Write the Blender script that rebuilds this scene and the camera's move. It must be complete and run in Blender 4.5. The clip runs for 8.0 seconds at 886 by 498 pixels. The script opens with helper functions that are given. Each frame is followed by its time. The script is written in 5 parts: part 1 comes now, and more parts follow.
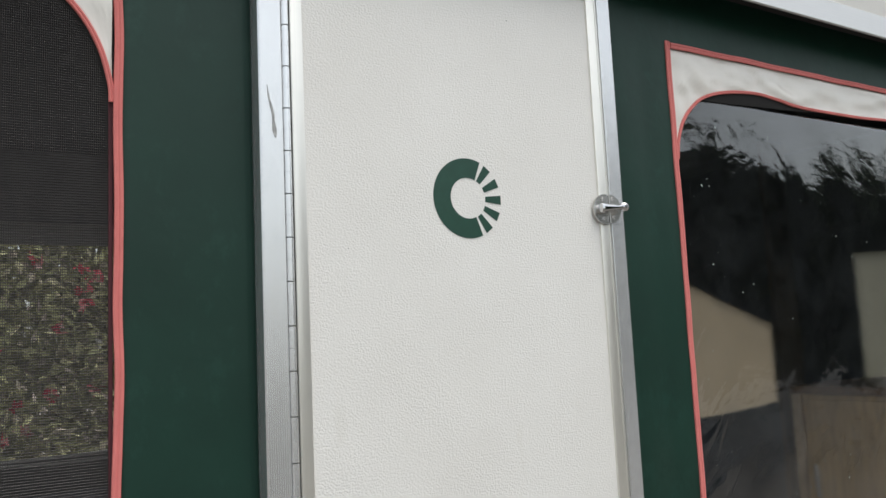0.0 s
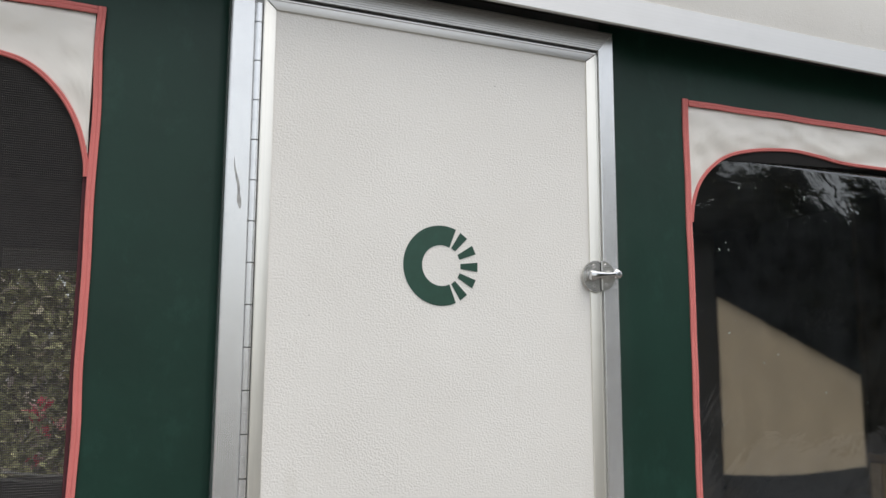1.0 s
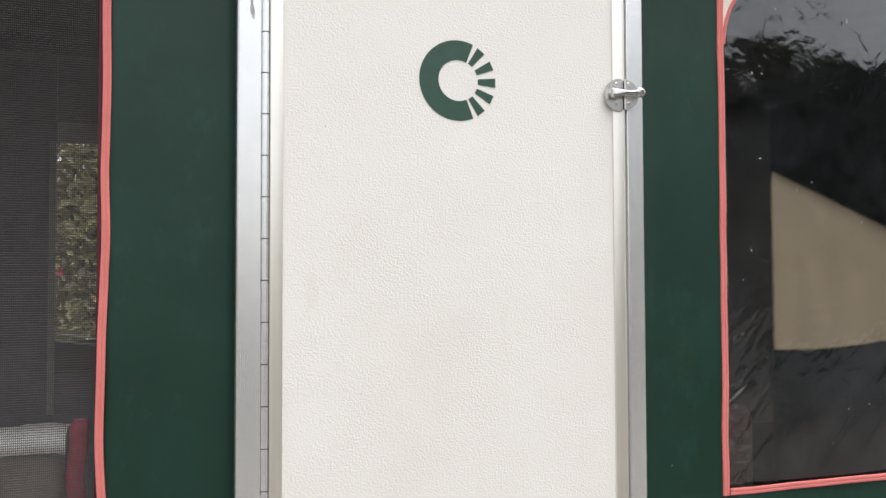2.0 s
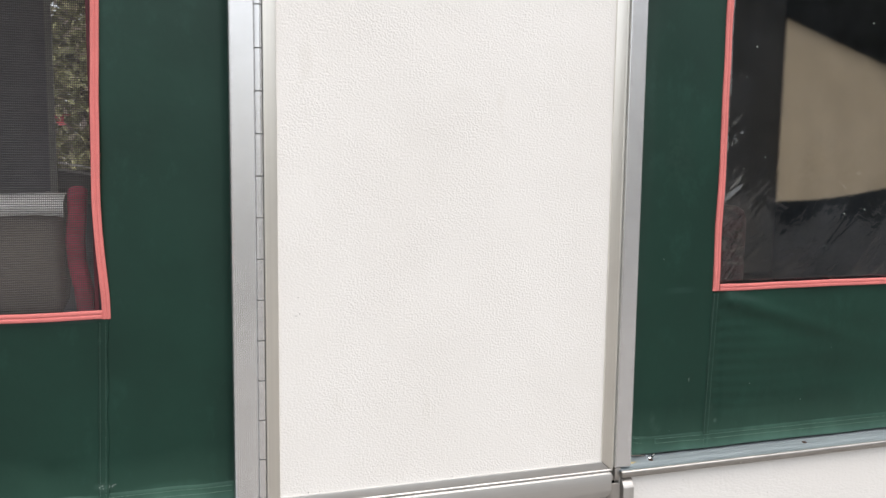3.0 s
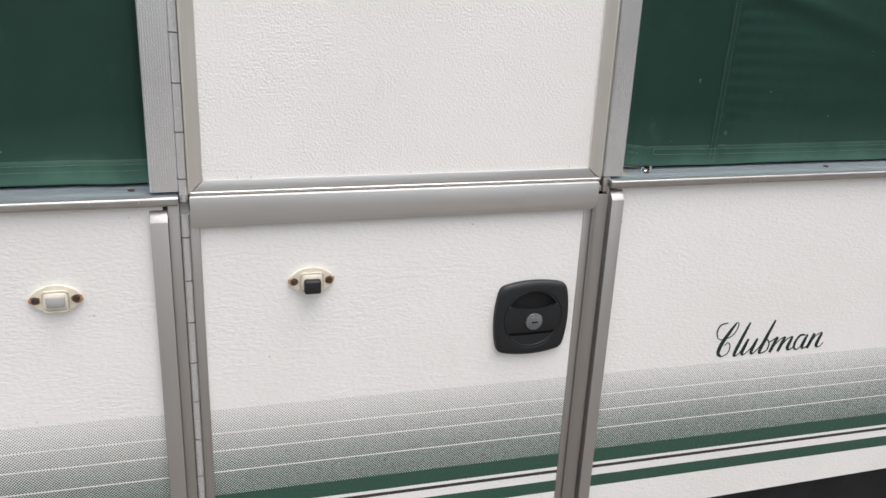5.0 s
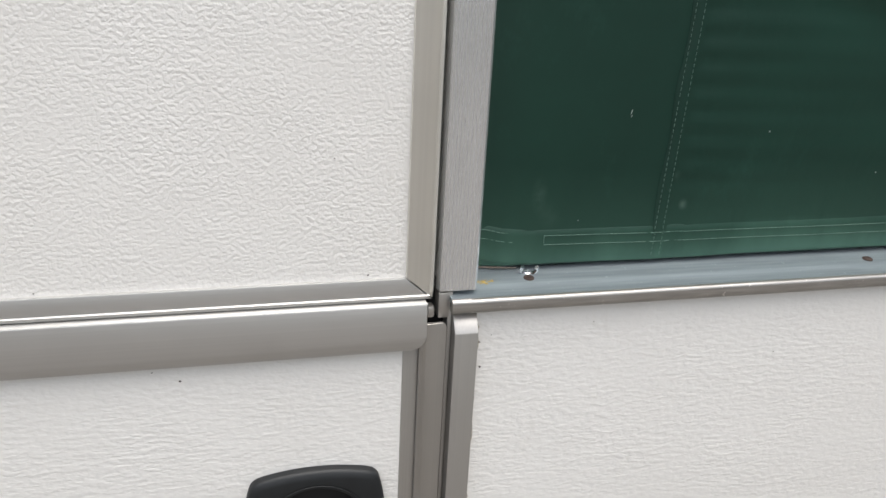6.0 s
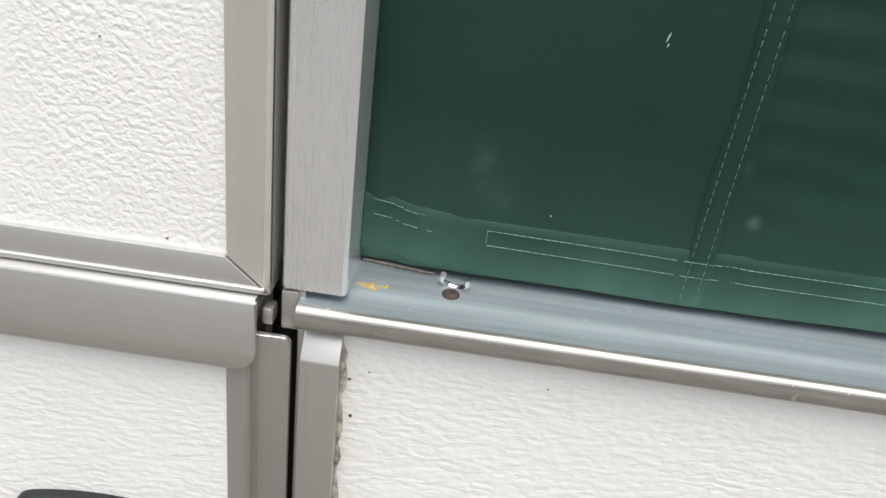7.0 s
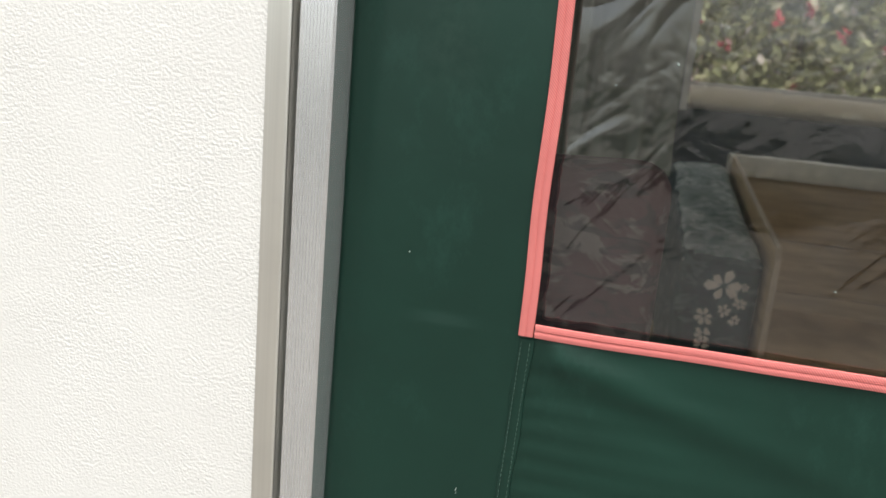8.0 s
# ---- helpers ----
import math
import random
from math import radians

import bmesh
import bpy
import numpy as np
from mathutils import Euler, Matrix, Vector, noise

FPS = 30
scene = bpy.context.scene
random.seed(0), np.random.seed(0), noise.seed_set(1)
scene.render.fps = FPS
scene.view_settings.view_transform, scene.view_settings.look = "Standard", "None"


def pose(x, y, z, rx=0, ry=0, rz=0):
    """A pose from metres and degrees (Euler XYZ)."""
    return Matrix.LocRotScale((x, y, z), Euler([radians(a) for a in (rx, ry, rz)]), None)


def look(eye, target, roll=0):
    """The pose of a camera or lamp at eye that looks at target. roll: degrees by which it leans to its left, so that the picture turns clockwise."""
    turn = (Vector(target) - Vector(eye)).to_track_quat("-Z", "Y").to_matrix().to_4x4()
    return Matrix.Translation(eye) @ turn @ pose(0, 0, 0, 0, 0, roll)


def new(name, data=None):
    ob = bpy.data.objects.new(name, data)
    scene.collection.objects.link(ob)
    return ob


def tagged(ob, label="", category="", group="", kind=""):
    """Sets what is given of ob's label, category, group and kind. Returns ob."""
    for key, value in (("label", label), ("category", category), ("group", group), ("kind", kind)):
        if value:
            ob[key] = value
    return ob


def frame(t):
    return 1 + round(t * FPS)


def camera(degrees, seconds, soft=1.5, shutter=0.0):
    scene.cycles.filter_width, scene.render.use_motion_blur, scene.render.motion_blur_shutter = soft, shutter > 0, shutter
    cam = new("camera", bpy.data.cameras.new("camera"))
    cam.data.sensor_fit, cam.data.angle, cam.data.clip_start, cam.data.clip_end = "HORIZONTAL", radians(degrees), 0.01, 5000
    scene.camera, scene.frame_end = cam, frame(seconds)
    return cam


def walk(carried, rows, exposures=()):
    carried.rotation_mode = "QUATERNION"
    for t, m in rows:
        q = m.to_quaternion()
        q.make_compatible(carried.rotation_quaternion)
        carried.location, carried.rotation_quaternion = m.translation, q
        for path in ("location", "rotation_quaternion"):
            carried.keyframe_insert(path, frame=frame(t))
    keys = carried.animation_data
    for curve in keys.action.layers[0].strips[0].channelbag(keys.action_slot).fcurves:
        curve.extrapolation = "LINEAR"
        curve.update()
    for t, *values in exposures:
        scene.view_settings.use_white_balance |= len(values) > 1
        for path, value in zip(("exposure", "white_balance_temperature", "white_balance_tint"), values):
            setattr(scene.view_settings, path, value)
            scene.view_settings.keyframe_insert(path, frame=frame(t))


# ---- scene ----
# ---- camera ----
cam = camera(56.3, 8.0)
PATH = [
    (0, (-0.427, -1.071, 1.753), (0.634, 0.609, 1.984), -2.7),
    (0.2, (-0.392, -1.088, 1.757), (0.651, 0.601, 2.001), -2.8),
    (0.5, (-0.322, -1.128, 1.782), (0.603, 0.625, 2.047), -1.0),
    (0.7, (-0.275, -1.162, 1.798), (0.574, 0.627, 2.080), -0.1),
    (1, (-0.201, -1.209, 1.824), (0.562, 0.619, 2.104), 0.2),
    (1.2, (-0.178, -1.215, 1.803), (0.567, 0.620, 2.079), -0.1),
    (1.5, (-0.156, -1.227, 1.760), (0.536, 0.637, 1.971), -0.7),
    (1.7, (-0.149, -1.229, 1.725), (0.514, 0.651, 1.885), -0.7),
    (2, (-0.134, -1.230, 1.670), (0.496, 0.667, 1.739), -0.2),
    (2.1, (-0.138, -1.232, 1.648), (0.496, 0.664, 1.688), -0.2),
    (2.2, (-0.137, -1.234, 1.632), (0.494, 0.664, 1.639), -0.1),
    (3.3, (-0.115, -1.236, 1.471), (0.493, 0.647, 1.181), 1.2),
    (3.5, (-0.131, -1.236, 1.443), (0.477, 0.640, 1.110), 1.9),
    (4, (-0.127, -1.249, 1.366), (0.437, 0.615, 0.909), 2.4),
    (4.2, (-0.135, -1.246, 1.341), (0.426, 0.598, 0.808), 2.4),
    (5.3, (0.126, -0.961, 1.264), (0.706, 0.835, 0.604), 2.6),
    (5.5, (0.218, -0.864, 1.262), (0.784, 0.939, 0.607), 2.2),
    (6, (0.454, -0.588, 1.267), (0.916, 1.201, 0.502), 3.0),
    (6.2, (0.560, -0.470, 1.243), (0.910, 1.331, 0.447), 4.0),
    (6.5, (0.648, -0.395, 1.222), (0.764, 1.422, 0.393), 5.4),
    (6.7, (0.665, -0.360, 1.215), (0.706, 1.429, 0.322), 6.0),
    (7, (0.694, -0.349, 1.194), (0.627, 1.424, 0.270), 7.2),
    (7.3, (0.715, -0.409, 1.232), (0.629, 1.388, 0.359), 7.9),
    (7.5, (0.754, -0.492, 1.308), (0.569, 1.330, 0.505), 7.5),
    (7.7, (0.801, -0.558, 1.362), (0.508, 1.298, 0.677), 6.4),
    (7.8, (0.827, -0.600, 1.410), (0.495, 1.279, 0.810), 6.0),
    (7.9, (0.852, -0.633, 1.472), (0.489, 1.255, 0.920), 5.7),
    (8, (0.877, -0.663, 1.522), (0.487, 1.238, 1.040), 5.1),
]
EXPOSURES = [(0.0, 0.80, 6600, 5.5), (0.5, 0.75, 6650, 7.0), (1.0, 0.78, 6690, 7.5), (1.25, 0.82, 6740, 7.5), (1.5, 0.99, 6790, 8.5), (2.1, 1.10, 6810, 9.5),
             (3.5, 1.19, 6660, 10.5), (4.2, 1.11, 6580, 10.0), (5.3, 0.95, 6600, 10.5), (5.6, 0.99, 6610, 10.5), (5.85, 0.89, 6610, 9.0), (7.0, 1.20, 6640, 7.5),
             (7.6, 1.20, 6680, 6.5), (8.0, 1.34, 6800, 6.0)]
walk(cam, [(t, look(eye, aim, roll)) for t, eye, aim, roll in PATH], EXPOSURES)

# ---- light: overcast sky, one weak wide sun ----
world = bpy.data.worlds.new("overcast_sky")
scene.world = world
world.use_nodes = True
wt = world.node_tree
sky = wt.nodes.new("ShaderNodeTexSky")
sky.sky_type = "NISHITA"
sky.sun_disc = False
sky.sun_elevation = radians(76)
sky.sun_rotation = radians(151)
sky.air_density = 1.0
sky.dust_density = 4.0
sky.ozone_density = 1.0
cloud = wt.nodes.new("ShaderNodeHueSaturation")
cloud.inputs["Saturation"].default_value = 0.40
wt.links.new(sky.outputs[0], cloud.inputs["Color"])
wt.links.new(cloud.outputs[0], wt.nodes["Background"].inputs[0])
wt.nodes["Background"].inputs[1].default_value = 0.15
sun_data = bpy.data.lights.new("sun", "SUN")
sun_data.energy = 0.7
sun_data.angle = radians(60)
sun_data.color = (1.0, 0.975, 0.94)
sun = new("sun", sun_data)
sun.matrix_world = look((1.17, -1.60, 8.2), (0.3, 0, 0.9))


CANVAS_Y = 0.030  # the plane of the canvas walls


# ---- material helpers ----
def mat(name):
    m = bpy.data.materials.new(name)
    m.use_nodes = True
    return m, m.node_tree, m.node_tree.nodes["Principled BSDF"]


def nd(tree, kind, **vals):
    n = tree.nodes.new(kind)
    for k, v in vals.items():
        if k in n.inputs:
            n.inputs[k].default_value = v
    return n


def coords(tree, scale=(1, 1, 1), rot=(0, 0, 0)):
    tc = tree.nodes.new("ShaderNodeTexCoord")
    mp = tree.nodes.new("ShaderNodeMapping")
    mp.inputs["Scale"].default_value = scale
    mp.inputs["Rotation"].default_value = rot
    tree.links.new(tc.outputs["Object"], mp.inputs["Vector"])
    return mp.outputs["Vector"]


def noise_tex(tree, vec, scale, detail=3.0, rough=0.5, dist=0.0):
    n = nd(tree, "ShaderNodeTexNoise", Scale=scale, Detail=detail, Roughness=rough, Distortion=dist)
    tree.links.new(vec, n.inputs["Vector"])
    return n.outputs["Fac"]


def ramp(tree, fac, stops, interp="LINEAR"):
    r = tree.nodes.new("ShaderNodeValToRGB")
    r.color_ramp.interpolation = interp
    els = r.color_ramp.elements
    while len(els) < len(stops):
        els.new(0.5)
    for e, (p, c) in zip(els, stops):
        e.position = p
        e.color = (*c, 1) if len(c) == 3 else c
    tree.links.new(fac, r.inputs["Fac"])
    return r.outputs["Color"]


def math_node(tree, op, a, b=None, clamp=False):
    n = tree.nodes.new("ShaderNodeMath")
    n.operation = op
    n.use_clamp = clamp
    for k, v in enumerate((a, b)):
        if v is None:
            continue
        if isinstance(v, (int, float)):
            n.inputs[k].default_value = v
        else:
            tree.links.new(v, n.inputs[k])
    return n.outputs[0]


def mix(tree, fac, a, b):
    n = tree.nodes.new("ShaderNodeMix")
    n.data_type = "RGBA"
    for sock, v in ((n.inputs[0], fac), (n.inputs[6], a), (n.inputs[7], b)):
        if isinstance(v, (int, float)):
            sock.default_value = v
        elif isinstance(v, tuple):
            sock.default_value = (*v, 1)
        else:
            tree.links.new(v, sock)
    return n.outputs[2]


def bump(tree, bsdf, height, strength, distance, after=None):
    b = tree.nodes.new("ShaderNodeBump")
    b.inputs["Strength"].default_value = strength
    b.inputs["Distance"].default_value = distance
    tree.links.new(height, b.inputs["Height"])
    if after is not None:
        tree.links.new(after, b.inputs["Normal"])
    tree.links.new(b.outputs["Normal"], bsdf.inputs["Normal"])
    return b.outputs["Normal"]


def simple(name, color, rough=0.5, metal=0.0, vary=0.12, scale=40.0, bump_h=0.0, bump_scale=300.0, coat=0.0):
    m, t, p = mat(name)
    v = coords(t)
    f = noise_tex(t, v, scale, 4.0, 0.6)
    dark = tuple(c * (1 - vary) for c in color)
    light = tuple(min(1, c * (1 + vary)) for c in color)
    t.links.new(ramp(t, f, [(0.3, dark), (0.7, light)]), p.inputs["Base Color"])
    p.inputs["Roughness"].default_value = rough
    p.inputs["Metallic"].default_value = metal
    p.inputs["Coat Weight"].default_value = coat
    if bump_h:
        bump(t, p, noise_tex(t, v, bump_scale, 3.0), 0.6, bump_h)
    return m


def grained_panel(name, stretch, decal, fine=265.0, relief=0.62):
    """Cream-white moulded skin with a leathery grain; decal adds the printed halftone stripes."""
    m, t, p = mat(name)
    v = coords(t)
    base = ramp(t, noise_tex(t, v, 3.0, 5.0, 0.6), [(0.3, (0.77, 0.75, 0.715)), (0.7, (0.815, 0.80, 0.77))])
    grime = noise_tex(t, coords(t, (1.0, 1.0, 0.35)), 22.0, 6.0, 0.7)
    col = mix(t, ramp(t, grime, [(0.60, (0, 0, 0)), (0.80, (0.35, 0.35, 0.35))]), base, (0.62, 0.59, 0.52))
    specks = noise_tex(t, v, 160.0, 2.0, 0.5)
    col = mix(t, ramp(t, specks, [(0.795, (0, 0, 0)), (0.82, (0.6, 0.6, 0.6))]), col, (0.25, 0.22, 0.18))
    if decal:
        tc = t.nodes.new("ShaderNodeTexCoord")
        sep = t.nodes.new("ShaderNodeSeparateXYZ")
        t.links.new(tc.outputs["Object"], sep.inputs[0])
        x, z = sep.outputs[0], sep.outputs[2]
        pitch = 0.0043
        u = math_node(t, "MULTIPLY", math_node(t, "ADD", x, z), 1 / pitch)
        w = math_node(t, "MULTIPLY", math_node(t, "SUBTRACT", x, z), 1 / pitch)
        du = math_node(t, "SUBTRACT", math_node(t, "FRACT", u), 0.5)
        dw = math_node(t, "SUBTRACT", math_node(t, "FRACT", w), 0.5)
        d = math_node(t, "SQRT", math_node(t, "ADD", math_node(t, "MULTIPLY", du, du), math_node(t, "MULTIPLY", dw, dw)))
        # the stripes fall a little towards the front; 0.40..0.65 m to 0..1
        run = math_node(t, "ADD", z, math_node(t, "MULTIPLY", math_node(t, "SUBTRACT", x, 0.83), 0.018))
        zn = math_node(t, "MULTIPLY", math_node(t, "SUBTRACT", run, 0.40), 4.0)

        def at(height):
            return (height - 0.40) * 4.0

        size = ramp(t, zn, [(at(0.497), (0.51,) * 3), (at(0.536), (0.48,) * 3), (at(0.5727), (0.42,) * 3), (at(0.6015), (0.355,) * 3), (at(0.641), (0.22,) * 3)])
        dots = math_node(t, "ADD", math_node(t, "MULTIPLY", math_node(t, "SUBTRACT", size, d), 7.0), 0.5, True)
        off, on, solid, black = (0, 0, 0), (1, 0, 0), (0, 1, 0), (0, 1, 1)
        bands = ramp(t, zn, [(0.0, off), (at(0.4217), solid), (at(0.4440), off), (at(0.4590), black), (at(0.4650), off),
                             (at(0.4710), solid), (at(0.4970), on), (at(0.5358), off), (at(0.5378), on), (at(0.5717), off),
                             (at(0.5737), on), (at(0.6006), off), (at(0.6026), on), (at(0.641), off)], "CONSTANT")
        sb = t.nodes.new("ShaderNodeSeparateColor")
        t.links.new(bands, sb.inputs[0])
        ink = math_node(t, "ADD", math_node(t, "MULTIPLY", dots, sb.outputs[0]), sb.outputs[1], True)
        ink_col = ramp(t, zn, [(at(0.50), (0.018, 0.070, 0.047)), (at(0.60), (0.062, 0.112, 0.094))])
        ink_col = mix(t, sb.outputs[2], ink_col, (0.022, 0.022, 0.020))
        col = mix(t, math_node(t, "MULTIPLY", ink, 0.985), col, ink_col)
    t.links.new(col, p.inputs["Base Color"])
    p.inputs["Roughness"].default_value = 0.42
    gv = coords(t, stretch)
    g1 = noise_tex(t, gv, fine, 1.3, 0.5, 0.0)
    g1 = ramp(t, g1, [(0.36, (0, 0, 0)), (0.52, (0.62, 0.62, 0.62)), (0.68, (1, 1, 1))])
    g2 = noise_tex(t, gv, fine * 0.5, 1.0, 0.5, 0.0)
    h = math_node(t, "ADD", math_node(t, "MULTIPLY", g1, 0.62), math_node(t, "MULTIPLY", g2, 0.55))
    patch = ramp(t, noise_tex(t, v, 11.0, 3.0, 0.6), [(0.36, (0.55,) * 3), (0.62, (1, 1, 1))])
    h = math_node(t, "MULTIPLY", h, patch)
    n1 = bump(t, p, h, relief, 0.0013)
    wav = noise_tex(t, v, 7.0, 2.0, 0.5)
    bump(t, p, wav, 0.25, 0.006, n1)
    return m


def brushed_metal(name, color, rough, stretch, spots=0.0, metal=0.85, low=0.95, relief=0.05):
    m, t, p = mat(name)
    v = coords(t, stretch)
    streak = noise_tex(t, v, 240.0, 2.0, 0.5)
    blot = noise_tex(t, coords(t), 14.0, 3.0, 0.5)
    c1 = ramp(t, streak, [(0.3, tuple(c * low for c in color)), (0.7, tuple(min(1, c * 1.04) for c in color))])
    c2 = mix(t, ramp(t, blot, [(0.4, (0, 0, 0)), (0.9, (0.3, 0.3, 0.3))], "EASE"), c1, tuple(c * 0.82 for c in color))
    if spots:
        sp = noise_tex(t, coords(t), 210.0, 2.0, 0.5)
        c2 = mix(t, ramp(t, sp, [(0.69, (0, 0, 0)), (0.74, (spots,) * 3)]), c2, tuple(min(1, c * 1.5) for c in color))
    t.links.new(c2, p.inputs["Base Color"])
    p.inputs["Metallic"].default_value = metal
    p.inputs["Roughness"].default_value = rough
    if relief:
        bump(t, p, streak, relief, 0.0001)
    return m


def cloth(name, color, rough, weave=1400.0, vary=0.18, fade=(0.05, 0.12, 0.09), pale_areas=False, gloss=0.33):
    m, t, p = mat(name)
    v = coords(t)
    big = noise_tex(t, v, 4.5, 5.0, 0.6)
    c = ramp(t, big, [(0.3, tuple(k * (1 - vary) for k in color)), (0.7, tuple(k * (1 + vary) for k in color))])
    chalk = noise_tex(t, coords(t, (1, 1, 0.6)), 19.0, 6.0, 0.75)
    c = mix(t, ramp(t, chalk, [(0.56, (0, 0, 0)), (0.78, (0.55, 0.55, 0.55))]), c, fade)
    if pale_areas:
        # paler green over the lowest hand's width, uneven along its upper limit
        sep = t.nodes.new("ShaderNodeSeparateXYZ")
        t.links.new(v, sep.inputs[0])
        edge = noise_tex(t, coords(t, (1, 1, 0.5)), 9.0, 4.0, 0.6)
        hgt = math_node(t, "ADD", math_node(t, "MULTIPLY", math_node(t, "SUBTRACT", 1.075, sep.outputs[2]), 10.5), math_node(t, "MULTIPLY", math_node(t, "SUBTRACT", edge, 0.5), 0.55))
        c = mix(t, ramp(t, hgt, [(0.0, (0, 0, 0)), (0.58, (0.15, 0.15, 0.15)), (0.74, (0.42, 0.42, 0.42)), (0.92, (0.92, 0.92, 0.92))]), c, (0.078, 0.175, 0.128))
    if pale_areas:
        for x, z, w, h, amount in ((0.694, 1.048, 0.008, 0.018, 0.17), (0.704, 1.030, 0.012, 0.014, 0.09), (0.829, 1.035, 0.005, 0.006, 0.30), (0.818, 1.062, 0.005, 0.006, 0.16), (0.727, 1.53, 0.04, 0.07, 0.05), (-0.226, 1.027, 0.018, 0.009, 0.30), (-0.190, 1.008, 0.02, 0.014, 0.2)):
            tc = t.nodes.new("ShaderNodeMapping")
            tc.vector_type = "TEXTURE"
            tc.inputs["Location"].default_value = (x, CANVAS_Y, z)
            tc.inputs["Scale"].default_value = (w, 0.1, h)
            t.links.new(v, tc.inputs["Vector"])
            ln = t.nodes.new("ShaderNodeVectorMath")
            ln.operation = "LENGTH"
            t.links.new(tc.outputs[0], ln.inputs[0])
            near = math_node(t, "SUBTRACT", 1.0, ln.outputs["Value"], True)
            patchy = ramp(t, noise_tex(t, v, 90.0, 4.0, 0.6), [(0.30, (0, 0, 0)), (0.75, (1, 1, 1))])
            c = mix(t, math_node(t, "MULTIPLY", math_node(t, "MULTIPLY", near, patchy), amount), c, (0.20, 0.30, 0.25))
    t.links.new(c, p.inputs["Base Color"])
    p.inputs["Roughness"].default_value = rough
    p.inputs["Specular IOR Level"].default_value = gloss
    n1 = bump(t, p, noise_tex(t, v, weave, 1.0), 0.25, 0.0002)
    bump(t, p, noise_tex(t, v, 26.0, 3.0, 0.5, 0.5), 0.3, 0.002, n1)
    return m


def twill(name, color):
    m, t, p = mat(name)
    v = coords(t, (1, 1, 1), (0, radians(40), 0))
    w = nd(t, "ShaderNodeTexWave", Scale=185.0, Distortion=0.4)
    w.bands_direction = "X"
    t.links.new(v, w.inputs["Vector"])
    blot = noise_tex(t, coords(t), 30.0, 4.0, 0.6)
    c = ramp(t, blot, [(0.3, tuple(k * 0.86 for k in color)), (0.7, color)])
    c = mix(t, math_node(t, "MULTIPLY", w.outputs["Fac"], 0.5), c, tuple(min(1, k * 1.35 + 0.05) for k in color))
    t.links.new(c, p.inputs["Base Color"])
    p.inputs["Roughness"].default_value = 0.75
    bump(t, p, w.outputs["Fac"], 0.6, 0.0003)
    return m


def clear_vinyl(name):
    m, t, p = mat(name)
    out = t.nodes["Material Output"]
    gl = nd(t, "ShaderNodeBsdfGlossy", Roughness=0.045)
    tr = nd(t, "ShaderNodeBsdfRefraction", Roughness=0.21, IOR=1.03)
    tr.inputs["Color"].default_value = (0.90, 0.905, 0.89, 1)
    df = nd(t, "ShaderNodeBsdfDiffuse")
    df.inputs["Color"].default_value = (0.50, 0.55, 0.62, 1)
    v = coords(t)
    wide = noise_tex(t, v, 5.0, 2.0, 0.5, 0.6)
    crease = noise_tex(t, coords(t, (1, 1, 1), (0, radians(35), 0)), 17.0, 3.0, 0.55, 1.2)
    fine = noise_tex(t, v, 55.0, 2.0, 0.5, 0.8)
    b1 = nd(t, "ShaderNodeBump", Strength=0.5, Distance=0.006)
    t.links.new(wide, b1.inputs["Height"])
    b2 = nd(t, "ShaderNodeBump", Strength=0.22, Distance=0.0032)
    t.links.new(crease, b2.inputs["Height"])
    t.links.new(b1.outputs[0], b2.inputs["Normal"])
    b3 = nd(t, "ShaderNodeBump", Strength=0.3, Distance=0.0004)
    t.links.new(fine, b3.inputs["Height"])
    t.links.new(b2.outputs[0], b3.inputs["Normal"])
    # sharp slanting folds, strongest beside the seam and along the foot
    sep = t.nodes.new("ShaderNodeSeparateXYZ")
    t.links.new(v, sep.inputs[0])
    side = nd(t, "ShaderNodeMapRange")
    for k, val in enumerate((0.87, 0.97, 2.1, 0.0), 1):
        side.inputs[k].default_value = val
    t.links.new(sep.outputs[0], side.inputs[0])
    foot = nd(t, "ShaderNodeMapRange")
    for k, val in enumerate((1.36, 1.60, 0.65, 0.05), 1):
        foot.inputs[k].default_value = val
    t.links.new(sep.outputs[2], foot.inputs[0])
    high = nd(t, "ShaderNodeMapRange")
    for k, val in enumerate((1.62, 1.86, 1.0, 0.12), 1):
        high.inputs[k].default_value = val
    t.links.new(sep.outputs[2], high.inputs[0])
    where = math_node(t, "MAXIMUM", math_node(t, "MULTIPLY", side.outputs[0], high.outputs[0]), foot.outputs[0])
    sq = t.nodes.new("ShaderNodeMapping")
    sq.inputs["Scale"].default_value = (0.32, 1, 1)
    t.links.new(coords(t, (1, 1, 1), (0, radians(52), 0)), sq.inputs["Vector"])
    folds = noise_tex(t, sq.outputs[0], 13.0, 2.6, 0.5, 1.0)
    ridge = math_node(t, "ABSOLUTE", math_node(t, "SUBTRACT", folds, 0.5))
    b4 = nd(t, "ShaderNodeBump", Strength=0.7, Distance=0.0055)
    t.links.new(math_node(t, "MULTIPLY", ridge, where), b4.inputs["Height"])
    t.links.new(b3.outputs[0], b4.inputs["Normal"])
    b3 = b4
    t.links.new(b3.outputs[0], gl.inputs["Normal"])
    t.links.new(b2.outputs[0], tr.inputs["Normal"])
    fr = nd(t, "ShaderNodeFresnel", IOR=1.55)
    t.links.new(b3.outputs[0], fr.inputs["Normal"])
    gloss = math_node(t, "MULTIPLY", fr.outputs[0], 2.3, True)
    haze = ramp(t, noise_tex(t, v, 12.0, 6.0, 0.7), [(0.40, (0.005,) * 3), (0.75, (0.028,) * 3)])
    m1 = t.nodes.new("ShaderNodeMixShader")
    t.links.new(haze, m1.inputs[0])
    t.links.new(tr.outputs[0], m1.inputs[1])
